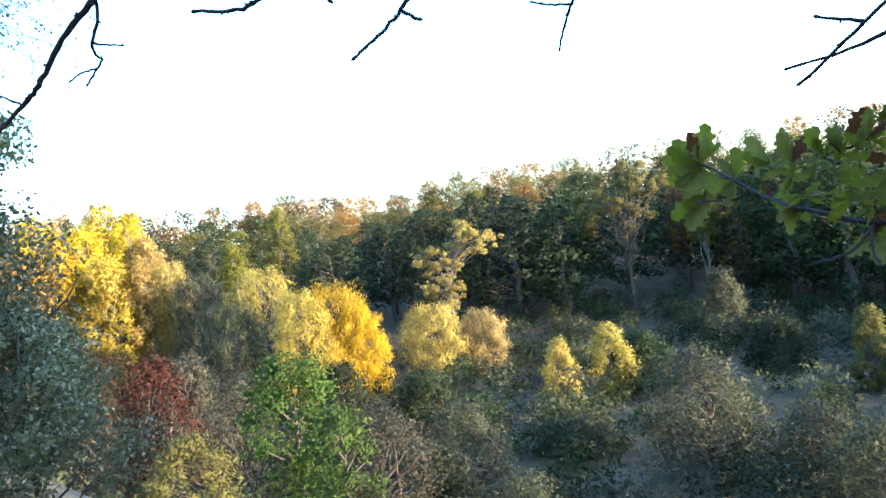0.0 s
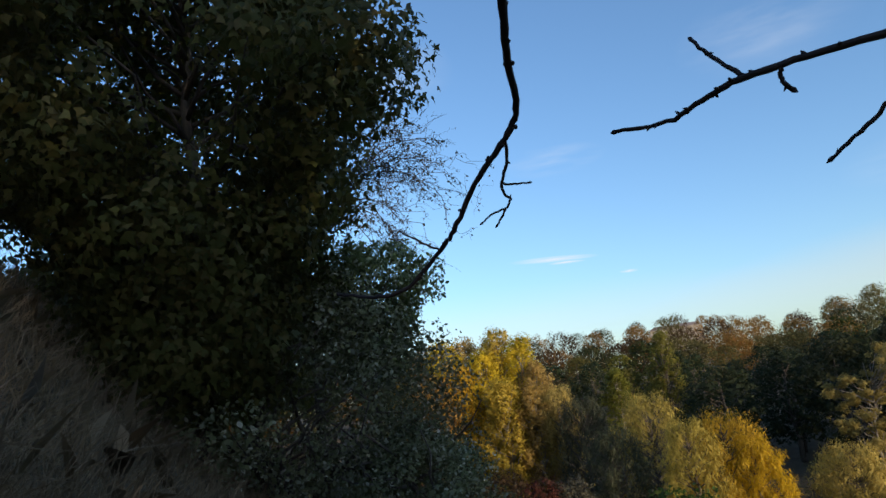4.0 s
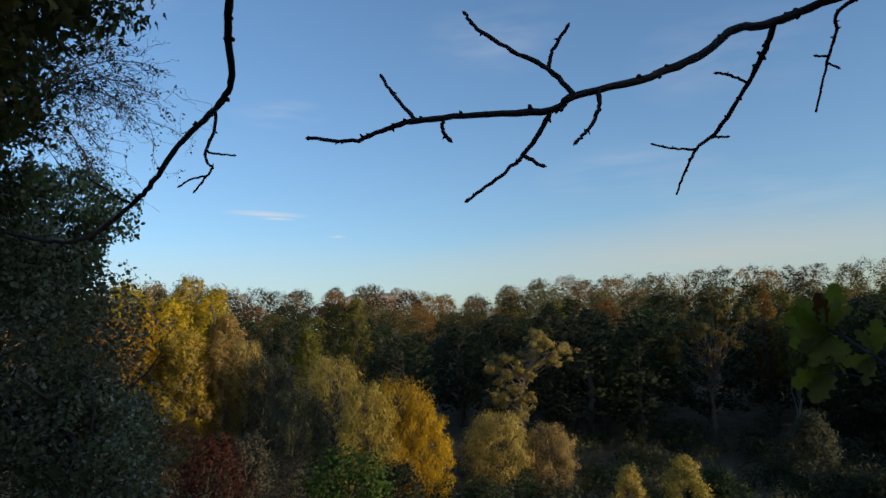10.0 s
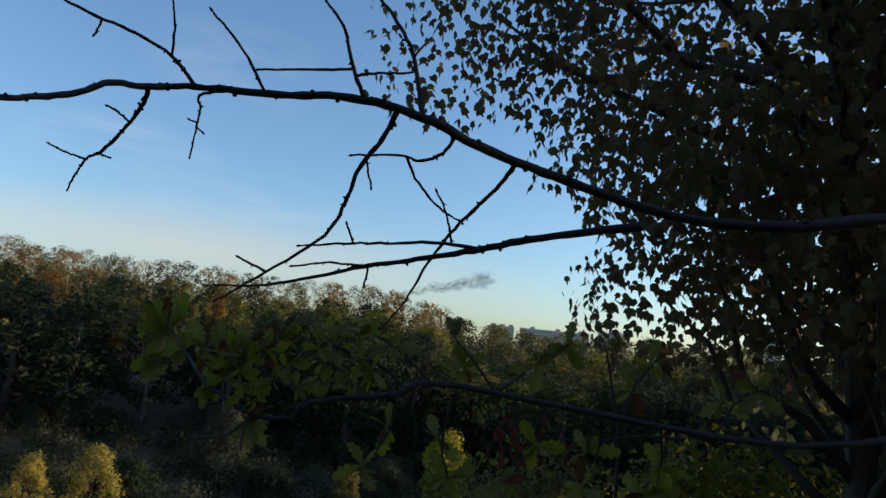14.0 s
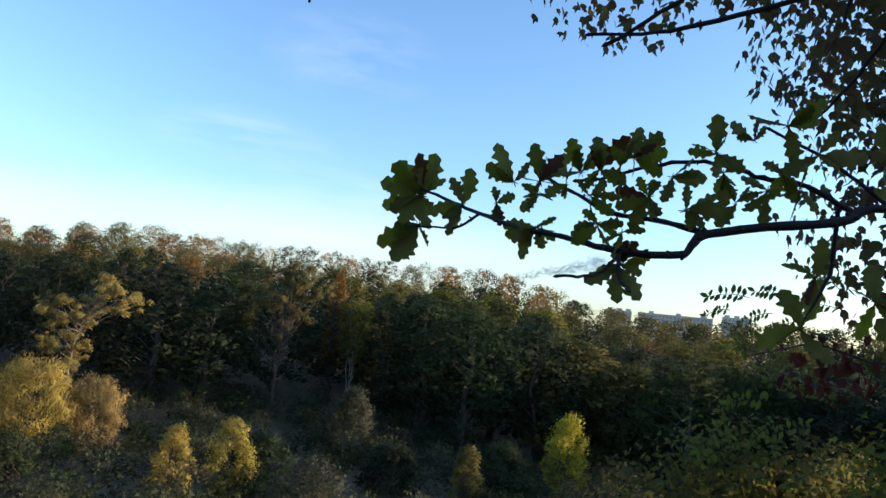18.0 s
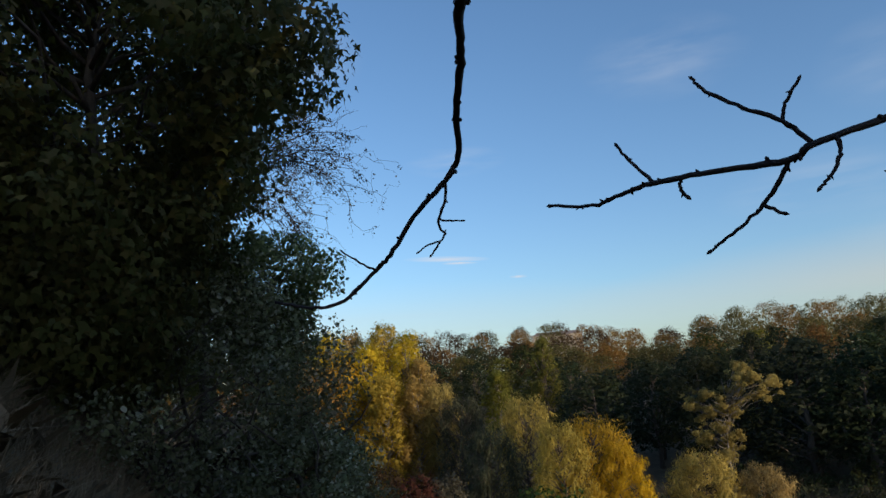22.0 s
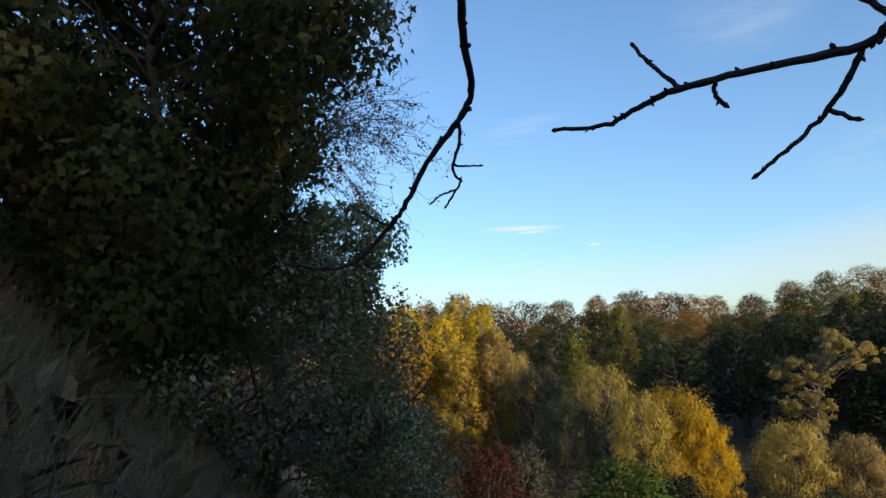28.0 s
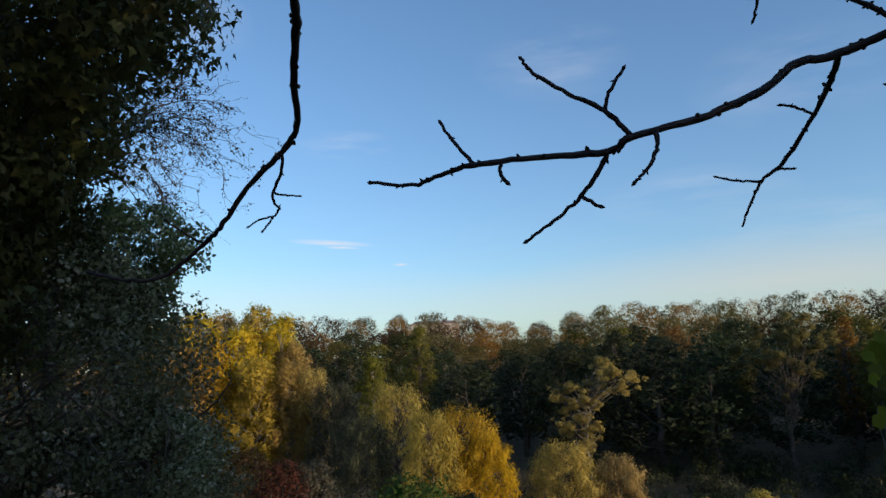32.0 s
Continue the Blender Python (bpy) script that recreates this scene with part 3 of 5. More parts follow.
# willow mounds
for i, (az, d, top, wide, leaf) in enumerate([(15.2, 90, -0.2, 7.6, "grey_green"), (16.8, 95, 0.9, 7, "straw"), (10.5, 84, -0.5, 9.4, "straw"), (13.2, 79, -2.8, 8.5, "grey_green"), (7.9, 74, -2.8, 7.0, "straw"), (5.4, 77, -2.5, 9.4, "orange_gold"), (3.6, 76, -4.4, 6.4, "orange_gold")]):
    lone("willow", ("straw-yellow" if leaf == "straw" else "grey-green" if leaf == "grey_green" else "orange-gold") + " rounded willow in the valley", "tree", az, d, top, wide, 80 + i, DOME, leaf, "bark", 0.08, 120, 11500, 0.19, "willows", clump=0.12, outline=STRAND, droop=0.9, squash=1.1)
# the ragged poplar in the middle of the valley and the pale mound before it
lone("poplar", "ragged yellow-green poplar with pale trunk", "tree", -4.6, 88, 0.6, 9.8, 95, TALL, "pale_yellow", "pale_bark", 0.22, 10, 11000, 0.23,
     lobes=[(-6.1, 0.2, 0.6), (-5.6, -0.5, 0.7), (-6.6, -0.5, 0.7), (-7.8, -0.7, 0.75), (-8.5, -1.2, 0.5), (-7.2, -1.5, 0.6), (-6.2, -1.3, 0.75), (-5.3, -1.5, 0.6), (-3.9, -1.6, 0.6), (-3.1, -1.7, 0.65), (-2.5, -2.3, 0.7), (-3.4, -2.5, 0.75),
            (-4.6, -2.6, 0.75), (-5.2, -3.2, 0.5), (-2.6, -3.5, 0.6), (-3.8, -3.6, 0.8), (-4.8, -4.4, 0.7), (-3.2, -4.7, 0.8), (-4.2, -5.3, 0.9), (-5.3, -5.6, 0.7)], trunk=0.010)
lone("willow", "pale straw-coloured willow mound", "tree", -2.4, 80, -5.5, 8.8, 97, DOME, "straw", "bark", 0.08, 120, 12000, 0.19, "willows", clump=0.12, outline=STRAND, droop=0.9, squash=1.1)
lone("willow", "pale straw-coloured willow mound", "tree", -6.3, 81, -6.6, 6.6, 98, DOME, "straw", "bark", 0.08, 100, 9000, 0.19, "willows", clump=0.12, outline=STRAND, droop=0.9, squash=1.1)
# pale-stemmed poplars at the edge of the dark wood
lone("poplar", "slender poplar with pale bare stems and thin yellow crown", "tree", -18.7, 94, 2.4, 8, 110, VASE, "olive", "bark", 0.55, 10, 9500, 0.22, "pale poplars",
     lobes=[(-16.4, 0.8, 0.9), (-15.8, 0.0, 0.8), (-16.6, -0.6, 0.8), (-16.1, -1.6, 0.7), (-16.0, -2.4, 0.5), (-17.6, 1.3, 0.9), (-17.9, 0.2, 0.8), (-18.8, 2.2, 0.8), (-18.9, 1.1, 1.0), (-19.6, 2.6, 0.7), (-19.9, 1.4, 1.0), (-20.7, 2.2, 0.8), (-20.8, 0.8, 0.9), (-21.4, 1.4, 0.8), (-18.4, -1.0, 0.9), (-19.6, -0.8, 0.9), (-19.0, -2.2, 0.8), (-20.4, -1.0, 0.7)], trunk=0.008, stems=2)
lone("poplar", "slender poplar with pale bare stems and thin yellow crown", "tree", -24.5, 98, 0.8, 6, 113, VASE, "olive", "pale_bark", 0.5, 50, 4000, 0.24, "pale poplars", clump=0.13, trunk=0.008, stems=2)
lone("tree", "small orange-red tree at the edge of the wood", "tree", -22.9, 104, 2.6, 4.5, 114, TALL, "autumn", "bark", 0.3, 50, 3500, 0.25, clump=0.14)
# low bushes on the valley floor
BUSHES = [
    ("orange bush", "orange-brown small oak in the valley", -12.2, 62, -9.9, 4.2, "straw", 0.2),
    ("yellow tree", "round yellow small tree in the valley", -16.1, 63, -9.1, 4.6, "pale_yellow", 0.2),
    ("yellow tree", "small yellow tree before the dark wood", -42.0, 76, -6.4, 5.2, "pale_yellow", 0.26),
    ("tuft bush", "grey-green bush with rusty tips", -22.4, 45, -11.4, 8.0, "grey_green", 0.2),
    ("bush", "grey-green bush on the valley floor", -13.0, 50, -16.0, 7.0, "grey_green", 0.2),
    ("bush", "grey-green bush on the valley floor", -30.0, 40, -16.0, 7.5, "grey_green", 0.18),
    ("bush", "silvery bush on the slope", -34.0, 36, -17.5, 6.0, "grey_green", 0.16),
    ("bush", "brown-green bush with reddish top", -45.5, 40, -9.4, 8.5, "oak_green", 0.18),
    ("bush", "yellow-green tall bush on the valley floor", -34.4, 60, -9.8, 3.6, "yellow_green", 0.25),
    ("bush", "dark red bush on the slope", 19.5, 42, -5.8, 6.5, "russet", 0.2),
    ("bush", "dark brown bush below the poplars", 22.0, 62, -5.0, 8.0, "brown", 0.25),
    ("bush", "orange-brown bush below the poplars", 27.4, 78, -0.5, 6.0, "brown", 0.28),
    ("bush", "greyish green bush below the poplars", 17.0, 60, -6.0, 7.0, "grey_brown", 0.22),
    ("bush", "grey bare bush on the slope", 13.5, 46, -8.2, 7.0, "grey_brown", 0.18),
    ("bush", "yellow-green bush on the near slope", 18.0, 27, -12.0, 4.6, "yellow_green", 0.13),
    ("bush", "dark brown bush on the slope", 24.5, 52, -5.5, 7.0, "brown", 0.22),
    ("bush", "grey-brown bush on the slope", 3.0, 40, -12.6, 7.5, "grey_brown", 0.17),
    ("bush", "grey-green bush on the slope", -3.5, 44, -13.5, 7.5, "grey_green", 0.18),
    ("bush", "grey-green bush on the slope", -7.5, 33, -19.5, 5.5, "grey_green", 0.14),
    ("bush", "dark green bush on the valley floor", 5.5, 58, -9.0, 7.0, "dark_green", 0.25),
    ("bush", "dark green bush on the valley floor", -1.0, 60, -10.5, 7.0, "dark_green", 0.25),
    ("bush", "dark green bush on the valley floor", -18.5, 66, -10.0, 7.0, "dark_green", 0.26),
    ("bush", "grey-green young tree before the wood", -25.0, 80, -6.0, 5.5, "grey_green", 0.28),
    ("bush", "dark green bush on the valley floor", -37.0, 72, -9.0, 8.0, "dark_green", 0.26),
    ("bush", "dark green bush on the valley floor", -28.5, 68, -10.0, 7.0, "dark_green", 0.26),
    ("bush", "green bush on the near slope", -52.0, 30, -10.0, 7.0, "oak_green", 0.14),
    ("bush", "green bush on the near slope", -60.0, 24, -6.0, 7.0, "yellow_green", 0.13),
]
for i, (name, label, az, d, top, wide, leaf, size) in enumerate(BUSHES):
    lone("bush" if "tree" not in label else "tree", label, "bush" if "tree" not in label else "tree", az, d, top, wide, 130 + i, MOUND if "tree" not in label else ROUND, leaf, "bark", 0.06, 90, 6000, size * 0.7, "valley bushes", clump=0.12 if "tree" not in label else 0.15, stems=3 if "tree" not in label else 1, squash=1.0)
lone("tree", "young green ash tree on the near slope", "tree", 9.4, 33, -7.6, 6.5, 170, RAGGED, "fresh_green", "bark", 0.25, 36, 4500, 0.2, clump=0.16, outline=OVAL)
lone("tree", "young yellow-green maple on the near slope", "tree", 6.2, 27, -12.5, 3.6, 171, TALL, "fresh_green", "bark", 0.2, 24, 2200, 0.18, clump=0.2, outline=OVAL)

# ---------------------------------------------------------------- trees at the left, near
def near_tree(name, label, x, y, z, seed, high, wide, low, shape, leaf, bark, clumps, count, size, outline, **k):
    ob = tree(name, seed, high, wide, low, shape, M[leaf], M[bark], clumps, count, size, outline, **k)
    ob.location = (x, y, z)
    return tagged(ob, label, "tree")


near_tree("maple", "large dark green maple with dense hanging leaves", -5.75, 5.9, ground_at(-6.0, 5.7), 200, 7.6, 5.4, 0.06, [(0.0, 0.3), (0.15, 0.42), (0.26, 0.5), (0.34, 0.84), (0.42, 1.04), (0.56, 1.04), (0.66, 0.92), (0.8, 0.7), (1.0, 0.3)], "maple", "bark", 210, 56000, 0.096, LOBED, clump=0.125, droop=0.7, trunk=0.014, split=True, core=0.25)
near_tree("maple", "dark green maple behind the bank", -8.8, 5.2, ground_at(-8.8, 5.2), 201, 8.6, 7.4, 0.03, ROUND, "maple", "bark", 110, 15000, 0.125, LOBED, clump=0.12, droop=0.7, trunk=0.018, split=True)
near_tree("white_poplar", "shrubby white poplar with silvery leaves", -5.6, 7.6, ground_at(-5.6, 7.6), 202, 3.4, 4.6, 0.2, MOUND, "silver", "bark", 110, 31000, 0.055, OVAL, clump=0.11, droop=0.3, stems=3, split=True, core=0.1)

near_tree("white_poplar", "low white poplar shrub leaning out from the bank", -3.95, 7.2, ground_at(-3.95, 7.2), 207, -0.1 - ground_at(-3.95, 7.2), 2.5, 0.3, MOUND, "silver", "bark", 70, 18000, 0.045, OVAL, clump=0.12, droop=0.3, stems=2, split=True, core=0.1)


def twiggy(name, label, foot, fork, limbs, seed, leaf, size, count):
    """A half-bare tree: limbs arch over and hang, fanning out into fine crooked twigs with scattered small leaves. limbs: (end, rise of the arch)."""
    rng = np.random.default_rng(seed)
    root = new(name)
    foot, fork = np.array(foot, float), np.array(fork, float)
    v, f = tube(bent(foot - (0, 0, 0.3), fork, rng, 0.05, 7), [0.10, 0.06], 7)
    part("trunk", smooth(mesh_of("trunk", v, f, M["bark"])), root)
    tips = []
    t = np.linspace(0, 1, 13)[:, None]
    for end, rise in limbs:
        end = np.array(end, float)
        reach = np.linalg.norm(end - fork)
        line = fork + (end - fork) * t + np.array((0, 0, 1)) * rise * 4 * t * (1 - t) + rng.normal(0, 0.025, (13, 3)) * t
        v, f = tube(line, [0.028, 0.012, 0.005], 6)
        part("limb", smooth(mesh_of("limb", v, f, M["bark"])), root)
        pieces = []
        for k in range(17):
            i = int(rng.integers(4, 13))
            a = line[i]
            ahead = line[i] - line[i - 1]
            ahead /= np.linalg.norm(ahead)
            e = a + (ahead * 0.6 + rng.normal(0, 0.55, 3) + (0, 0, 0.05)) * rng.uniform(0.25, 0.62) - (0, 0, 0.10)
            tw = bent(a, e, rng, 0.25, 8)
            tw[:, 2] -= 0.10 * np.linspace(0, 1, 8) ** 2
            pieces.append(tube(tw, [0.006, 0.0022], 4))
            for q in range(5):
                b = tw[int(rng.integers(2, 8))]
                g = b + (ahead * 0.4 + rng.normal(0, 0.7, 3)) * rng.uniform(0.1, 0.3) - (0, 0, 0.05)
                fine = bent(b, g, rng, 0.3, 5)
                pieces.append(tube(fine, [0.0032, 0.0018], 3))
                tips.append(fine[1:])
        v, f = joined(pieces)
        part("twig_spray", mesh_of("twig_spray", v, f, M["bark"]), root)
    tips = np.concatenate(tips)
    pts = tips[rng.integers(0, len(tips), count)] + rng.normal(0, 0.03, (count, 3))
    part("crown", polys("crown", leaves(pts, size, OVAL, rng, 0.4), 6, leaf), root)
    return tagged(root, label, "tree")


def at(az, el, dist):
    """A place by heading, rise and level distance from the path."""
    return (*spot(az, dist), math.tan(radians(el)) * dist)


twiggy("tree", "half-bare tree with fine grey twigs and small leaves", (-7.6, 10.4, ground_at(-7.6, 10.4)), at(34.4, 14.5, 12.2),
       [(at(26.0, 23.2, 12.0), 0.35), (at(24.4, 21.8, 12.2), 0.5), (at(24.0, 19.6, 11.8), 0.6), (at(24.3, 17.4, 12.0), 0.75), (at(26.4, 20.4, 12.3), 0.5), (at(27.0, 17.2, 12.0), 0.7), (at(27.8, 23.0, 12.4), 0.3), (at(25.7, 18.6, 11.7), 0.7),
        (at(27.6, 13.6, 12.0), 0.6), (at(28.4, 15.0, 11.8), 0.5), (at(29.6, 13.0, 12.2), 0.5), (at(28.0, 16.0, 12.0), 0.5)], 203, M["grey_brown"], 0.052, 2100)
near_tree("white_poplar", "white poplar crown with small grey-green leaves", -4.9, 8.15, ground_at(-4.9, 8.15), 205, 2.35 - ground_at(-4.9, 8.15), 2.0, 0.62, VASE, "silver", "bark", 80, 14000, 0.06, OVAL, clump=0.13, droop=0.5, trunk=0.010, split=True, core=0.05)
near_tree("tree", "dense dark green tree behind the maple", -11.5, 10.5, ground_at(-11.5, 10.5), 206, 4.2 - ground_at(-11.5, 10.5), 8.0, 0.03, MOUND, "maple", "bark", 80, 9000, 0.24, OVAL, clump=0.15, split=True)

# ---------------------------------------------------------------- trees at the right, near
near_tree("maple", "maple with ragged green and withered brown leaves", 4.5, 1.25, ground_at(4.5, 1.25), 210, 8.8, 5.7, 0.46, [(0.0, 0.45), (0.25, 0.7), (0.45, 1.05), (0.8, 1.0), (1.0, 0.4)], "maple_dry", "bark", 120, 25000, 0.086, MAPLE * (0.66, 1), clump=0.11, droop=1.1, trunk=0.016, split=True, core=0.0)
# three trees added on the sun side to shade the near branches and maple
near_tree("tree", "dark green tree added on the bank as a sun block", 10.5, -3.6, ground_at(10.5, -3.6), 211, 17, 9, 0.1, ROUND, "oak_green", "bark", 80, 10000, 0.36, OVAL, clump=0.14, split=True)
near_tree("tree", "dark green tree added on the bank as a sun block", 15.0, -7.0, ground_at(15, -7), 212, 18, 10, 0.1, ROUND, "oak_green", "bark", 70, 6500, 0.36, OVAL, clump=0.15, split=True)
near_tree("tree", "dark green tree added on the bank as a sun block", 17.0, 1.0, ground_at(17, 1.0), 213, 20, 14, 0.05, ROUND, "oak_green", "bark", 70, 6500, 0.36, OVAL, clump=0.15, split=True)
near_tree("bush", "yellow-green leafy bush on the bank", 5.0, 3.6, ground_at(5.0, 3.6), 214, 4.4, 3.6, 0.15, MOUND, "yellow_green", "bark", 70, 18000, 0.058, OVAL, clump=0.14, stems=3, split=True)
near_tree("bush", "yellowing maple bush on the bank", 4.9, 1.9, ground_at(4.9, 1.9), 215, 3.8, 3.4, 0.15, MOUND, "yellow_green", "bark", 70, 12000, 0.06, LOBED, clump=0.13, stems=3, split=True)

# ---------------------------------------------------------------- branches close by
UPPER = [
    ("limb", 0.0115, 0.0026, [(1.761, -0.059, 0.366), (1.565, 0.018, 0.331), (1.415, 0.120, 0.294), (1.296, 0.282, 0.302), (1.165, 0.448, 0.363), (0.989, 0.493, 0.385), (0.843, 0.530, 0.418), (0.762, 0.648, 0.456), (0.707, 0.839, 0.486), (0.604, 1.031, 0.513), (0.519, 1.062, 0.492), (0.429, 1.010, 0.459), (0.359, 0.969, 0.406), (0.271, 0.925, 0.362), (0.156, 0.879, 0.324), (0.125, 0.889, 0.311), (0.022, 0.897, 0.312), (-0.058, 0.897, 0.308), (-0.100, 0.916, 0.305), (-0.155, 0.951, 0.301), (-0.224, 0.986, 0.319)]),
    ("twig", 0.0032, 0.0022, [(-0.058, 0.897, 0.308), (-0.083, 0.909, 0.343), (-0.105, 0.919, 0.381)]),
    ("twig", 0.0030, 0.0025, [(-0.026, 0.899, 0.307), (-0.024, 0.904, 0.292), (-0.016, 0.907, 0.283)]),
    ("twig", 0.0040, 0.0022, [(0.125, 0.889, 0.311), (0.108, 0.903, 0.282), (0.086, 0.916, 0.257), (0.046, 0.929, 0.227), (0.008, 0.938, 0.203)]),
    ("twig", 0.0030, 0.0022, [(0.086, 0.916, 0.257), (0.109, 0.913, 0.240)]),
    ("twig", 0.0042, 0.0022, [(0.156, 0.879, 0.324), (0.124, 0.887, 0.366), (0.079, 0.897, 0.400), (0.032, 0.902, 0.437), (0.017, 0.909, 0.463)]),
    ("twig", 0.0030, 0.0022, [(0.125, 0.889, 0.367), (0.131, 0.883, 0.391), (0.151, 0.874, 0.418)]),
    ("twig", 0.0035, 0.0022, [(0.201, 0.870, 0.323), (0.194, 0.873, 0.299), (0.172, 0.878, 0.276), (0.154, 0.879, 0.262)]),
    ("twig", 0.0055, 0.0022, [(0.515, 1.064, 0.491), (0.529, 1.150, 0.469), (0.526, 1.247, 0.430), (0.509, 1.345, 0.389), (0.500, 1.427, 0.382), (0.498, 1.512, 0.349), (0.504, 1.591, 0.322)]),
    ("twig", 0.0030, 0.0022, [(0.530, 1.213, 0.456), (0.507, 1.219, 0.466), (0.483, 1.226, 0.472)]),
    ("twig", 0.0030, 0.0020, [(0.513, 1.354, 0.392), (0.528, 1.330, 0.379)]),
    ("twig", 0.0030, 0.0020, [(0.500, 1.427, 0.382), (0.459, 1.439, 0.389), (0.419, 1.447, 0.403)]),
    ("twig", 0.0045, 0.0022, [(0.599, 1.021, 0.512), (0.541, 1.027, 0.562), (0.457, 1.050, 0.594), (0.395, 1.068, 0.606), (0.293, 1.084, 0.635), (0.210, 1.079, 0.675)]),
    ("twig", 0.0030, 0.0020, [(0.541, 1.027, 0.562), (0.533, 1.003, 0.611), (0.511, 0.979, 0.666)]),
    ("twig", 0.0025, 0.0020, [(0.410, 1.065, 0.602), (0.403, 1.083, 0.572)]),
    ("twig", 0.0035, 0.0022, [(0.679, 0.882, 0.498), (0.635, 0.892, 0.572), (0.571, 0.911, 0.637)]),
    ("twig", 0.0035, 0.0022, [(0.659, 0.966, 0.496), (0.630, 1.081, 0.506), (0.661, 1.153, 0.499), (0.690, 1.241, 0.484), (0.733, 1.377, 0.437)]),
    ("twig", 0.0025, 0.0020, [(0.690, 1.241, 0.482), (0.706, 1.236, 0.474)]),
    ("twig", 0.0025, 0.0020, [(0.682, 1.219, 0.488), (0.667, 1.225, 0.493)]),
    ("twig", 0.0045, 0.0020, [(0.721, 0.594, 0.433), (0.707, 0.602, 0.498), (0.693, 0.603, 0.561), (0.674, 0.626, 0.603)]),
    ("twig", 0.0030, 0.0020, [(0.705, 0.597, 0.477), (0.664, 0.650, 0.477), (0.604, 0.717, 0.474)]),
    ("twig", 0.0030, 0.0020, [(0.719, 0.593, 0.463), (0.762, 0.575, 0.482), (0.817, 0.543, 0.498)]),
    ("twig", 0.0050, 0.0030, [(0.850, 0.537, 0.421), (0.853, 0.563, 0.486), (0.847, 0.589, 0.560), (0.825, 0.630, 0.633), (0.797, 0.677, 0.699), (0.758, 0.714, 0.779)]),
    ("twig", 0.0030, 0.0020, [(0.832, 0.572, 0.551), (0.874, 0.572, 0.590)]),
    ("twig", 0.0055, 0.0022, [(0.802, 0.574, 0.414), (0.801, 0.609, 0.365), (0.789, 0.650, 0.316), (0.787, 0.679, 0.254), (0.774, 0.712, 0.195), (0.707, 0.794, 0.118), (0.641, 0.855, 0.057)]),
    ("twig", 0.0030, 0.0020, [(0.707, 0.794, 0.118), (0.663, 0.827, 0.142)]),
    ("twig", 0.0040, 0.0020, [(0.903, 0.531, 0.397), (0.899, 0.550, 0.365), (0.879, 0.580, 0.351), (0.849, 0.609, 0.360), (0.793, 0.674, 0.355)]),
    ("twig", 0.0030, 0.0020, [(0.860, 0.589, 0.352), (0.916, 0.618, 0.319), (0.983, 0.626, 0.285), (1.047, 0.628, 0.268)]),
    ("twig", 0.0050, 0.0020, [(1.059, 0.489, 0.358), (1.063, 0.544, 0.319), (1.050, 0.631, 0.259), (1.038, 0.704, 0.188), (1.026, 0.765, 0.099), (1.007, 0.822, 0.036)]),
    ("twig", 0.0020, 0.0020, [(0.801, 0.635, 0.349), (0.820, 0.637, 0.295)]),
]
LOWER = [
    ("limb", 0.0080, 0.0020, [(1.074, 0.210, 0.238), (1.028, 0.386, 0.220), (0.987, 0.492, 0.198), (0.935, 0.591, 0.175), (0.869, 0.690, 0.153), (0.813, 0.760, 0.128), (0.732, 0.842, 0.098), (0.656, 0.903, 0.088)]),
    ("twig", 0.0040, 0.0020, [(0.975, 0.494, 0.196), (0.931, 0.573, 0.204), (0.887, 0.646, 0.198), (0.841, 0.710, 0.194), (0.770, 0.792, 0.181)]),
    ("twig", 0.0025, 0.0020, [(0.840, 0.708, 0.194), (0.825, 0.714, 0.229)]),
    ("twig", 0.0025, 0.0020, [(0.956, 0.542, 0.216), (0.942, 0.549, 0.258), (0.920, 0.563, 0.300)]),
    ("twig", 0.0025, 0.0020, [(0.872, 0.685, 0.155), (0.869, 0.697, 0.114)]),
    ("twig", 0.0025, 0.0020, [(0.869, 0.690, 0.153), (0.818, 0.750, 0.153), (0.767, 0.804, 0.140)]),
]
HANGING = [
    ("limb", 0.0098, 0.0040, [(-0.292, 0.795, 0.702), (-0.354, 1.002, 0.695), (-0.386, 1.137, 0.680), (-0.428, 1.246, 0.652), (-0.475, 1.402, 0.580), (-0.521, 1.438, 0.536), (-0.623, 1.487, 0.471), (-0.712, 1.538, 0.392), (-0.773, 1.584, 0.366), (-0.871, 1.594, 0.297), (-0.954, 1.583, 0.284), (-1.051, 1.553, 0.308)]),
    ("twig", 0.0040, 0.0022, [(-0.518, 1.438, 0.538), (-0.528, 1.454, 0.493), (-0.550, 1.463, 0.450), (-0.551, 1.474, 0.425), (-0.544, 1.483, 0.415), (-0.562, 1.486, 0.394), (-0.585, 1.488, 0.367)]),
    ("twig", 0.0028, 0.0020, [(-0.551, 1.466, 0.453), (-0.532, 1.475, 0.445), (-0.499, 1.487, 0.442)]),
    ("twig", 0.0025, 0.0020, [(-0.561, 1.489, 0.398), (-0.588, 1.480, 0.392), (-0.613, 1.474, 0.376)]),
    ("twig", 0.0030, 0.0022, [(-0.777, 1.572, 0.361), (-0.811, 1.548, 0.388), (-0.840, 1.525, 0.416)]),
]
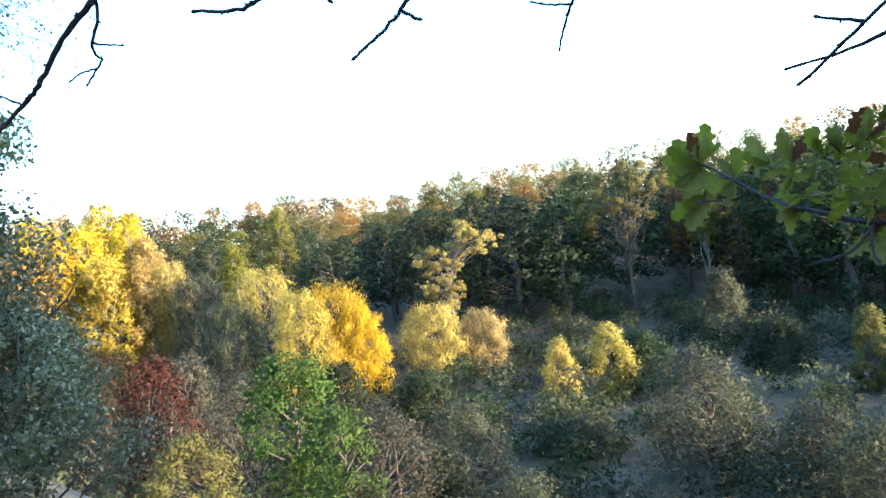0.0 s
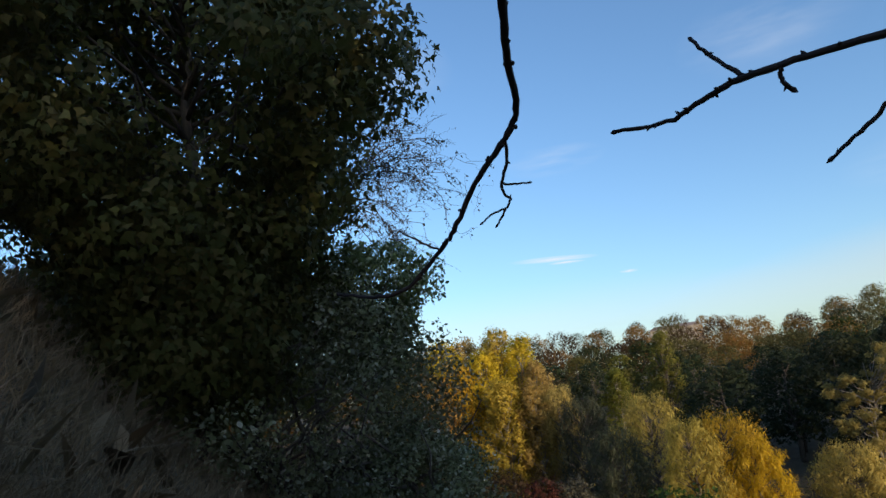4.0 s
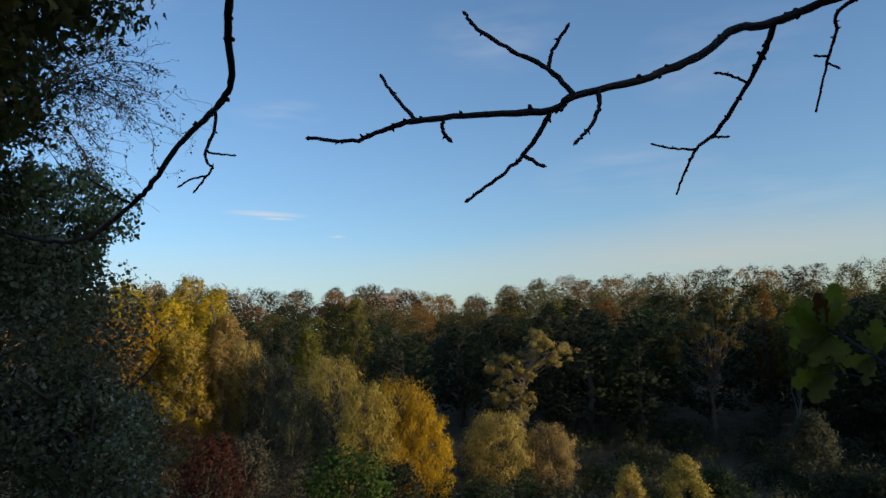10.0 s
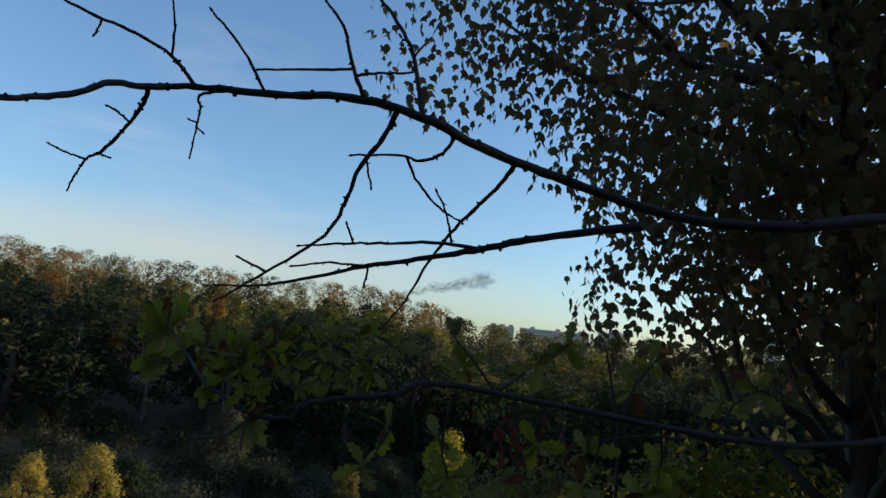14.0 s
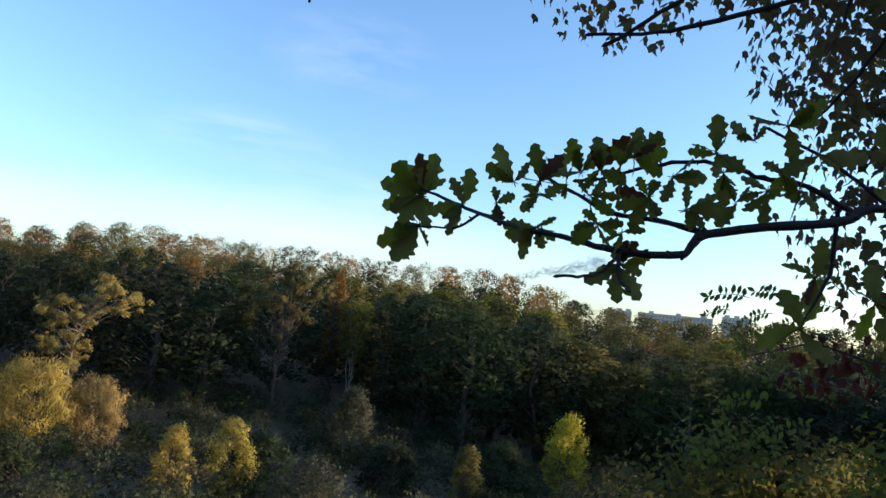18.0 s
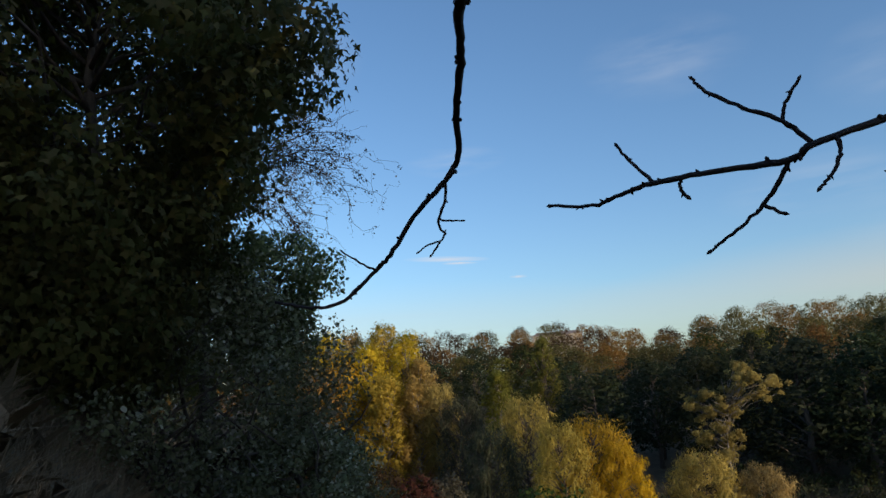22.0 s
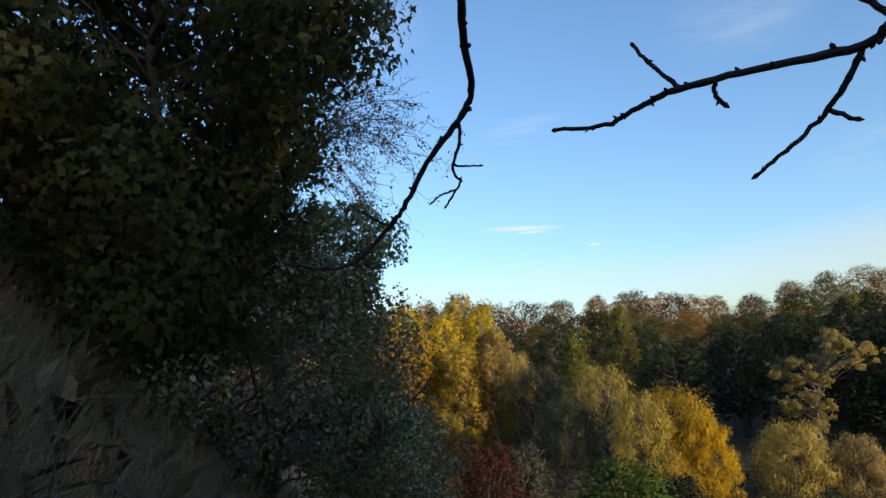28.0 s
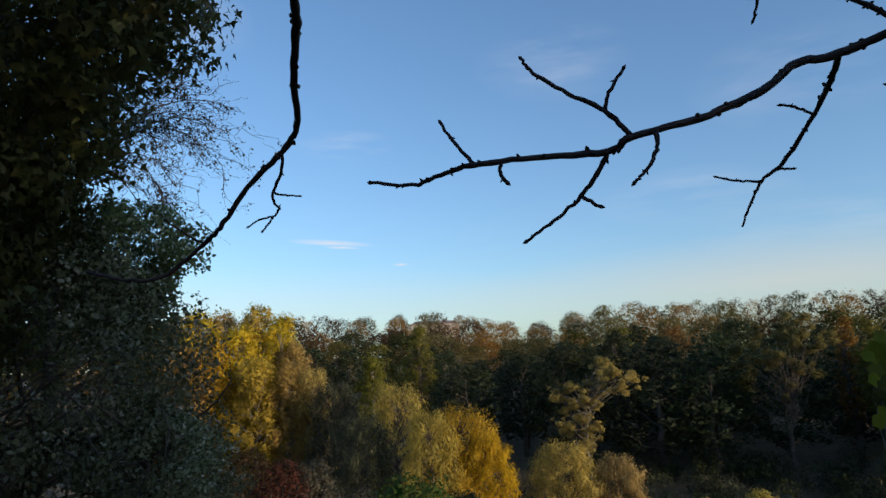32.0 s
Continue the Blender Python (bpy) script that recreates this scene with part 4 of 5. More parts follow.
OAK = [
    ("limb", 0.0082, 0.0026, [(2.195, 0.118, -0.090), (1.719, 0.302, -0.133), (1.169, 0.729, -0.072), (1.037, 0.793, -0.102), (0.894, 0.891, -0.136), (0.861, 0.904, -0.168), (0.809, 0.951, -0.173), (0.787, 1.049, -0.154), (0.786, 1.213, -0.120), (0.810, 1.401, -0.072), (0.828, 1.576, -0.021), (0.821, 1.714, 0.012)]),
    ("twig", 0.0046, 0.0026, [(1.051, 0.780, -0.063), (1.025, 0.839, -0.026), (1.001, 0.891, -0.018), (0.966, 0.950, -0.000), (0.922, 1.014, -0.007), (0.860, 1.085, -0.038), (0.841, 1.118, -0.043)]),
    ("twig", 0.0050, 0.0025, [(0.894, 0.891, -0.136), (0.895, 0.974, -0.114), (0.877, 1.068, -0.095), (0.863, 1.155, -0.054), (0.862, 1.228, -0.020)]),
    ("twig", 0.0030, 0.0020, [(0.793, 0.962, -0.178), (0.745, 0.956, -0.213), (0.685, 0.960, -0.221)]),
    ("twig", 0.0030, 0.0020, [(0.806, 1.333, -0.093), (0.813, 1.438, -0.108), (0.780, 1.563, -0.102)]),
    ("twig", 0.0030, 0.0020, [(0.793, 0.962, -0.179), (0.771, 0.934, -0.214), (0.757, 0.902, -0.231)]),
    ("twig", 0.0035, 0.0020, [(1.145, 0.796, -0.088), (1.070, 0.841, -0.007), (0.995, 0.875, 0.036)]),
    ("twig", 0.0035, 0.0020, [(1.259, 0.728, -0.096), (1.223, 0.758, -0.016), (1.185, 0.783, 0.044)]),
    ("twig", 0.0035, 0.0020, [(1.303, 0.697, -0.104), (1.366, 0.659, -0.013), (1.416, 0.622, 0.053)]),
    ("twig", 0.0035, 0.0020, [(1.387, 0.633, -0.113), (1.341, 0.652, -0.205), (1.294, 0.669, -0.268)]),
    ("twig", 0.0035, 0.0020, [(1.506, 0.530, -0.123), (1.527, 0.519, -0.044), (1.563, 0.487, 0.026)]),
    ("twig", 0.0035, 0.0020, [(1.596, 0.439, -0.135), (1.573, 0.449, -0.211), (1.522, 0.485, -0.266)]),
    ("twig", 0.0035, 0.0020, [(1.074, 0.831, -0.094), (1.063, 0.821, -0.180), (1.014, 0.824, -0.252)]),
    ("twig", 0.0035, 0.0020, [(1.639, 0.394, -0.134), (1.675, 0.362, -0.060), (1.724, 0.309, -0.001)]),
    ("twig", 0.0035, 0.0020, [(1.448, 0.582, -0.118), (1.454, 0.564, -0.192), (1.417, 0.577, -0.267)]),
    ("twig", 0.0035, 0.0020, [(1.191, 0.770, -0.096), (1.167, 0.766, -0.196), (1.174, 0.744, -0.266)]),
]


def fine_line(points, steps=6):
    p = [Vector(q) for q in points]
    p = [2 * p[0] - p[1]] + p + [2 * p[-1] - p[-2]]
    out = []
    for i in range(1, len(p) - 2):
        for j in range(steps):
            t = j / steps
            a, b, c, d = p[i - 1:i + 3]
            out.append(0.5 * ((2 * b) + (c - a) * t + (2 * a - 5 * b + 4 * c - d) * t * t + (3 * b - a - 3 * c + d) * t ** 3))
    return [tuple(q) for q in out] + [tuple(p[-2])]


def bough(name, label, rows, seed):
    rng = np.random.default_rng(seed)
    root, grown = new(name), []
    for kind, r0, r1, pts in rows:
        line = np.array(fine_line(pts))
        if grown:                               # a twig starts on the wood that bears it
            near = np.concatenate(grown)
            off = near - line[0]
            i = int((off ** 2).sum(1).argmin())
            if np.linalg.norm(off[i]) < 0.08:
                line += off[i] * np.linspace(1, 0, len(line))[:, None] ** 1.5
        grown.append(line.copy())
        line[1:-1] += rng.normal(0, r1 * 0.35, line[1:-1].shape)
        knots = 1 + 0.07 * rng.normal(0, 1, len(line))
        radii = np.linspace(r0, r1, len(line)) * np.clip(knots, 0.85, 1.25)
        pieces = [tube(line, radii, 7)]
        step = np.linalg.norm(np.diff(line, axis=0), axis=1).sum()
        for k in range(int(step / 0.035)):
            i = int(rng.integers(1, len(line) - 1))
            d = rng.normal(0, 1, 3) + (line[i] - line[i - 1]) / 0.02
            d /= np.linalg.norm(d)
            r = radii[i]
            q = line[i]
            pieces.append(tube([q, q + d * r * 1.6, q + d * (r * 1.2 + 0.0045)], [r * 0.75, r * 0.55, r * 0.12], 5))
        e, t = line[-1], line[-1] - line[-2]
        t /= np.linalg.norm(t)
        pieces.append(tube([e - t * 0.002, e + t * 0.003, e + t * 0.008], [r1, r1 * 1.35, r1 * 0.2], 6))
        v, f = joined(pieces)
        part(kind, smooth(mesh_of(kind, v, f, M["twig_bark"])), root)
    return tagged(root, label, "branch")


bough("branch", "bare dark budded branch against the sky", UPPER, 1)
bough("branch", "thin bare dark branch below", LOWER, 2)
bough("branch", "bare dark hanging branch", HANGING, 3)
oak = bough("oak_branch", "oak branch with green and rusty lobed leaves", OAK, 4)


# lobed leaves of the oak branch, each one a part
def oak_leaf(seed):
    """A lobed leaf with a stalk, a midrib fold and wavy edges, lengthwise along y, one unit long."""
    rng = np.random.default_rng(seed)
    ys = np.linspace(0, 1, 19)
    bow, twist = 0.22 * rng.uniform(-0.3, 1), rng.normal(0, 0.10)
    mid = [(0.05 * math.sin(2.2 * y + seed), y, -0.03 * math.sin(3 * y) - bow * y * y) for y in ys]
    verts, faces = list(mid), []
    for sgn in (1, -1):
        at, shift = len(verts), rng.uniform(-0.12, 0.12)
        for (mx, y, mz) in mid:
            full = 0.27 * math.sin(math.pi * y ** 1.35) ** 0.75
            x = full * (0.82 + 0.22 * math.cos(2 * math.pi * (4.3 * y + 0.12 + shift))) * rng.uniform(0.9, 1.1) + 0.004
            verts.append((mx + sgn * x, y + 0.16 * x, mz + 0.16 * x * (1 + 4 * sgn * twist) + rng.normal(0, 0.012)))
        for k in range(len(ys) - 1):
            faces.append(tuple([k, at + k, at + k + 1, k + 1][::sgn]))
    sv, sf = tube([(0, -0.14, 0.02), (0, 0, 0), (0, 0.5, -0.012), (0, 0.95, mid[-1][2])], [0.012, 0.014, 0.010, 0.004], 4)
    faces += [tuple(i + len(verts) for i in f) for f in sf]
    return np.array(verts + [tuple(q) for q in sv]), faces


LEAVES = [smooth(mesh_of("leaf", *oak_leaf(s), M["oak_near"])) for s in range(7)]
RUSTY = [smooth(mesh_of("leaf", *oak_leaf(20 + s), M["oak_rust"])) for s in range(2)]
lrng = np.random.default_rng(9)


def rosette(x, y, z, size, *angles):
    """Leaves round a bud; angles from the level, turning upwards, in a plane across the view."""
    spare = [(q, False) for q in lrng.uniform(0, 360, 3)]
    for a, whole in [(q, True) for q in angles] + spare:
        across, up = Vector((0.77, -0.64, 0)), Vector((0, 0, 1))
        away = Vector((0.64, 0.77, 0))
        d = (across * math.cos(radians(a)) + up * math.sin(radians(a)) + away * lrng.uniform(-0.45, 0.45)).normalized()
        face = (away * (1 if whole else 0.1) + Vector(lrng.normal(0, 0.45, 3))).normalized()
        s = d.cross(face).normalized()
        nrm = s.cross(d)
        k = size * lrng.uniform(0.85, 1.15) * (0.95 if whole else 0.66)
        m = Matrix(((s.x * k, d.x * k, nrm.x * k, x), (s.y * k, d.y * k, nrm.y * k, y), (s.z * k, d.z * k, nrm.z * k, z), (0, 0, 0, 1)))
        rust = lrng.uniform() < 0.09
        ob = part("leaf", RUSTY[int(lrng.integers(2))] if rust else LEAVES[int(lrng.integers(7))], oak, "rusty withered leaf" if rust else "")
        ob.matrix_basis = m


ROSETTES = [
    (0.828, 1.622, -0.021, 0.094, 100, 142, 166, 200, 70, 240),
    (0.812, 1.421, -0.062, 0.074, 200, 250, 80, 112),
    (0.835, 1.633, -0.088, 0.097, 205, 235),
    (0.781, 1.212, -0.045, 0.067, 120, 152),
    (0.784, 1.141, -0.052, 0.068, 100, 60),
    (0.786, 1.046, -0.049, 0.060, 112, 58),
    (0.795, 1.013, -0.049, 0.065, 100),
    (0.802, 0.981, -0.047, 0.060, 70),
    (0.812, 0.964, -0.032, 0.052, 80, 20, 332),
    (0.783, 1.076, -0.063, 0.042, 215),
    (0.786, 1.146, -0.074, 0.046, 225),
    (0.794, 1.278, -0.075, 0.045, 20, 290),
    (0.789, 1.149, -0.129, 0.058, 210, 242),
    (0.792, 1.031, -0.085, 0.054, 330, 0),
    (0.797, 1.013, -0.130, 0.055, 225),
    (0.806, 0.972, -0.143, 0.050, 260),
    (0.830, 0.947, -0.089, 0.050, 250, 200),
    (0.870, 0.915, -0.105, 0.060, 0, 32),
    (0.905, 0.896, -0.016, 0.063, 100),
    (0.856, 0.931, -0.056, 0.058, 0),
    (0.914, 0.889, -0.046, 0.046, 280),
    (0.928, 0.876, -0.086, 0.046, 240),
    (0.965, 0.853, -0.065, 0.057, 270, 230),
    (0.949, 0.868, 0.008, 0.041, 150),
    (0.804, 0.970, -0.191, 0.056, 215, 270, 302),
    (0.806, 0.964, -0.188, 0.047, 20),
    (0.982, 0.842, -0.039, 0.046, 300, 250),
    (1.001, 0.827, -0.056, 0.049, 270, 310),
    (1.050, 0.832, 0.004, 0.064, 354, 216),
    (0.948, 0.816, 0.020, 0.061, 175, 287, 41),
    (1.251, 0.803, -0.032, 0.068, 263, 32, 178),
    (1.236, 0.825, 0.035, 0.069, 291, 115),
    (1.331, 0.642, -0.006, 0.066, 263, 45, 198),
    (1.371, 0.594, 0.042, 0.066, 210, 308, 80),
    (1.296, 0.597, -0.181, 0.064, 0, 130, 255),
    (1.230, 0.626, -0.262, 0.064, 223, 23),
    (1.543, 0.533, -0.048, 0.070, 293, 110),
    (1.572, 0.504, 0.017, 0.070, 78, 207),
    (1.502, 0.425, -0.200, 0.067, 301, 346, 127),
    (1.521, 0.464, -0.269, 0.069, 211, 14, 156),
    (1.066, 0.839, -0.175, 0.065, 80, 262),
    (0.990, 0.808, -0.256, 0.063, 200, 302, 119),
    (1.701, 0.392, -0.049, 0.073, 215, 326, 122),
    (1.661, 0.288, -0.017, 0.069, 145, 237, 321),
    (1.444, 0.571, -0.191, 0.068, 131, 2),
    (1.366, 0.522, -0.254, 0.065, 93, 233, 324),
    (1.201, 0.820, -0.200, 0.068, 242, 315, 115),
    (1.205, 0.769, -0.281, 0.067, 133, 293, 25),
]
for x, y, z, size, *angles in ROSETTES:
    rosette(x, y, z, size, *angles)
for x, y, z, size, *angles in ROSETTES[:22:2]:        # leaves on the far side of the same twigs
    way = Vector((x - 0.11, y - 0.25, z + 0.31)).normalized() * lrng.uniform(0.05, 0.12)
    rosette(x + way.x, y + way.y, z + way.z, size * 1.05, *[q + lrng.normal(0, 25) for q in angles])

# ---------------------------------------------------------------- dark arching limb, locust sapling, withered spray
ARCH = [(-5.28, 7.19, -1.19), (-5.14, 7.10, -0.80), (-4.94, 7.02, -0.49), (-4.40, 7.14, -0.50), (-4.01, 7.12, -0.70), (-3.73, 7.01, -1.01)]
SAPLING = [(3.01, 1.60, -1.15), (3.08, 1.65, -0.88), (3.14, 1.69, -0.52), (3.15, 1.71, -0.28), (3.14, 1.76, -0.07), (3.12, 1.79, 0.10)]
WITHERED = (2.17, 1.41, -0.30)
arch = new("arching_trunk")
v, f = tube(np.array(fine_line(ARCH)), [0.10, 0.085, 0.07, 0.055, 0.04, 0.025], 9)
part("trunk", smooth(mesh_of("trunk", v, f, M["bark"])), arch)
arng = np.random.default_rng(41)
for i in (2, 3, 4, 5):
    a = np.array(ARCH[i])
    for k in range(4):
        q = a + arng.normal(0, 0.55, 3) + (0.25, 0, 0.1)
        v, f = tube(bent(a, q, arng, 0.3, 6), [0.022, 0.006], 5)
        part("limb", smooth(mesh_of("limb", v, f, M["bark"])), arch)
tagged(arch, "dark crooked trunk of the white poplar arching low", "trunk")

locust = new("locust_sapling")
v, f = tube(np.array(fine_line(SAPLING)), [0.013, 0.010, 0.007, 0.004], 8)
part("trunk", smooth(mesh_of("trunk", v, f, M["twig_bark"])), locust)
tagged(locust, "slender locust sapling with feathery green leaves", "sapling")
frng = np.random.default_rng(43)


LEAFLET = mesh_of("leaflet", [(x * 0.8, y, 0.10 * y * y - 0.12 * abs(x)) for x, y in OVAL], [(0, 1, 2, 3), (0, 3, 4, 5)], M["locust"])


def laid(me, name, parent, at, along, face, size):
    """A leaf or leaflet as a part: foot, direction, the way its blade turns, length."""
    d = Vector(along).normalized()
    s = d.cross(Vector(face)).normalized()
    nrm = s.cross(d)
    ob = part(name, me, parent)
    ob.matrix_basis = Matrix(((s.x * size, d.x * size, nrm.x * size, at[0]), (s.y * size, d.y * size, nrm.y * size, at[1]), (s.z * size, d.z * size, nrm.z * size, at[2]), (0, 0, 0, 1)))


def frond(base, angle, size):
    """A feathery leaf: a bowed stalk with pairs of oval leaflets; angle from the level in a plane across the view."""
    across, away, up = np.array((0.66, -0.75, 0)), np.array((0.75, 0.66, 0)), np.array((0, 0, 1.0))
    angle += frng.normal(0, 14)
    size *= frng.uniform(0.7, 1.25)
    d = across * math.cos(radians(angle)) + up * math.sin(radians(angle)) + away * frng.uniform(-0.7, 0.7)
    d /= np.linalg.norm(d)
    s = np.linspace(0, 1, 8)[:, None]
    line = np.array(base) + d * size * s - up * size * frng.uniform(0.15, 0.45) * s ** 2
    v, f = tube(line, [0.0018, 0.0008], 4)
    stem = part("frond", mesh_of("frond", v, f, M["twig_bark"]), locust)
    for q in line[1:]:
        for sgn in (-1, 1):
            if frng.uniform() < 0.12:
                continue
            way = np.cross(d, away + (0, 0, 0.25)) * sgn + d * 0.3 + frng.normal(0, 0.22, 3) - (0, 0, 0.2)
            laid(LEAFLET, "leaflet", stem, q, way, away + frng.normal(0, 0.55, 3), size * frng.uniform(0.17, 0.27))
    laid(LEAFLET, "leaflet", stem, line[-1], d, away, size * 0.25)


frond((2.31, 1.91, -0.15), 170, 0.14)
frond((2.35, 1.86, -0.10), 150, 0.14)
frond((2.40, 1.80, -0.15), 175, 0.14)
frond((2.51, 1.82, -0.08), 165, 0.14)
frond((2.45, 1.72, -0.17), 185, 0.14)
frond((2.57, 1.73, -0.09), 160, 0.14)
frond((2.61, 1.67, -0.11), 170, 0.14)
frond((2.61, 1.68, -0.04), 140, 0.14)
frond((2.36, 1.84, -0.21), 195, 0.14)
frond((2.43, 1.75, -0.22), 190, 0.14)
frond((2.50, 1.95, -0.45), 200, 0.14)
frond((2.55, 1.88, -0.47), 175, 0.14)
frond((2.46, 1.97, -0.54), 205, 0.14)
frond((2.55, 1.85, -0.54), 190, 0.14)
frond((2.69, 1.85, -0.45), 165, 0.14)
frond((2.55, 1.99, -0.63), 200, 0.14)
frond((2.65, 1.85, -0.65), 195, 0.14)
frond((2.71, 1.80, -0.55), 175, 0.14)
frond((2.76, 1.75, -0.45), 150, 0.14)
frond((2.59, 1.90, -0.75), 200, 0.14)
frond((2.80, 1.79, -0.70), 185, 0.14)
spray = new("withered_spray")
wrng = np.random.default_rng(47)
DRY = mesh_of("leaf", [(x, y, 0.35 * y * y - 0.3 * abs(x)) for x, y in OVAL], [(0, 1, 2, 3), (0, 3, 4, 5)], M["withered"])
for q in np.array(WITHERED) + wrng.normal(0, 1, (64, 3)) * (0.09, 0.09, 0.05):
    laid(DRY, "leaf", spray, q, wrng.normal(0, 0.4, 3) - (0, 0, 1), wrng.normal(0, 1, 3), wrng.uniform(0.028, 0.052))
v, f = tube(bent(np.array(WITHERED) + (0.5, -0.35, 0.05), np.array(WITHERED) - (0.2, -0.15, 0.0), wrng, 0.1, 6), [0.005, 0.002], 5)
part("twig", mesh_of("twig", v, f, M["twig_bark"]), spray)
tagged(spray, "hanging spray of withered dark red leaves", "leaf spray")

# ---------------------------------------------------------------- grass on the bank
grng = np.random.default_rng(31)
n = 50000
ga, gd = grng.uniform(14, 84, n), 2.4 + 10.5 * grng.uniform(0, 1, n) ** 1.2
gp = np.stack([-np.sin(np.radians(ga)) * gd, np.cos(np.radians(ga)) * gd], -1)
gp += grng.normal(0, 0.12, gp.shape)
gp = np.concatenate([gp, (height(gp[:, 0], gp[:, 1]) + rough_lie(gp[:, 0], gp[:, 1]))[:, None] - 0.02], 1)
axis = grng.normal(0, 0.55, (n, 3)) + (0.35, 0.1, 0.9)
axis /= np.linalg.norm(axis, axis=1)[:, None]
across = np.cross(axis, grng.normal(0, 1, (n, 3)))
across /= np.linalg.norm(across, axis=1)[:, None]
hgt = grng.uniform(0.15, 0.55, n)[:, None]
wid = grng.uniform(0.002, 0.005, n)[:, None]
bow = grng.normal(0, 0.25, (n, 3)) * hgt
blade = np.stack([gp - across * wid, gp + across * wid, gp + axis * hgt * 0.55 + across * wid * 0.7, gp + axis * hgt + bow * (1, 1, 0.4) - (0, 0, 0.05), gp + axis * hgt * 0.55 - across * wid * 0.7], 1)
tagged(new("dry_grass", polys("dry_grass", blade.reshape(-1, 3), 5, M["straw_grass"])), "tall dry grey-brown grass on the bank", "grass", kind="stuff")


# ---------------------------------------------------------------- far buildings
def block(az, dist, wide, deep, roof_rise, storeys, turn, wall, label, pitched=False, name="apartment_building"):
    """A far apartment house: wall, roof, and each window in the storeys that rise over the trees."""
    x, y = spot(az, dist)
    top = math.tan(radians(roof_rise)) * dist
    base = min(ground_at(x, y) - 1, top - storeys * 2.9)
    root = new(name)
    root.matrix_basis = pose(x, y, base, 0, 0, turn)
    h = top - base
    bm = bmesh.new()
    bmesh.ops.create_cube(bm, size=1, matrix=Matrix.Translation((0, 0, h / 2)) @ Matrix.Diagonal((wide, deep, h, 1)))
    me = bpy.data.meshes.new("wall")
    bm.to_mesh(me)
    bm.free()
    me.materials.append(wall)
    part("wall", me, root)
    o = 0.5
    if pitched:
        rv = [(-wide / 2 - o, -deep / 2 - o, h), (wide / 2 + o, -deep / 2 - o, h), (wide / 2 + o, deep / 2 + o, h), (-wide / 2 - o, deep / 2 + o, h), (-wide / 2 + 3, 0, h + 2.4), (wide / 2 - 3, 0, h + 2.4)]
        rf = [(0, 1, 5, 4), (1, 2, 5), (2, 3, 4, 5), (3, 0, 4), (3, 2, 1, 0)]
    else:
        rv = [(sx * (wide / 2 + 0.2), sy * (deep / 2 + 0.2), h + sz) for sz in (0, 0.7) for sx, sy in ((-1, -1), (1, -1), (1, 1), (-1, 1))]
        rf = [(3, 2, 1, 0), (4, 5, 6, 7), (0, 1, 5, 4), (1, 2, 6, 5), (2, 3, 7, 6), (3, 0, 4, 7)]
    roof = part("roof", mesh_of("roof", rv, rf, M["roof"] if pitched else wall), root)
    if not pitched:
        for sx in (-0.32, 0.05, 0.38):
            vv = [(sx * wide + a * 2.2, b * 1.8, h + 0.7 + c) for c in (0, 2.2) for a, b in ((-1, -1), (1, -1), (1, 1), (-1, 1))]
            part("stair_head", mesh_of("stair_head", vv, rf, wall), roof)
    win = mesh_of("window", [(a * 0.75, d, c * 0.8) for d in (-0.06, 0.1) for a, c in ((-1, -1), (1, -1), (1, 1), (-1, 1))],
                  [(0, 1, 2, 3), (7, 6, 5, 4), (4, 5, 1, 0), (5, 6, 2, 1), (6, 7, 3, 2), (7, 4, 0, 3)], M["glass"])
    cols = int(wide / 3.4)
    for s in range(min(storeys, 4)):
        for c in range(cols):
            w = part("window", win, root)
            w.location = ((c - (cols - 1) / 2) * 3.4, -deep / 2, h - 1.9 - 2.9 * s)
        for c in range(3):
            for sd in (-1, 1):
                w = part("window", win, root)
                w.matrix_basis = Matrix.Translation((sd * wide / 2, (c - 1) * 3.6, h - 1.9 - 2.9 * s)) @ pose(0, 0, 0, 0, 0, 90 * sd)
    return tagged(root, label, "building", "far buildings")


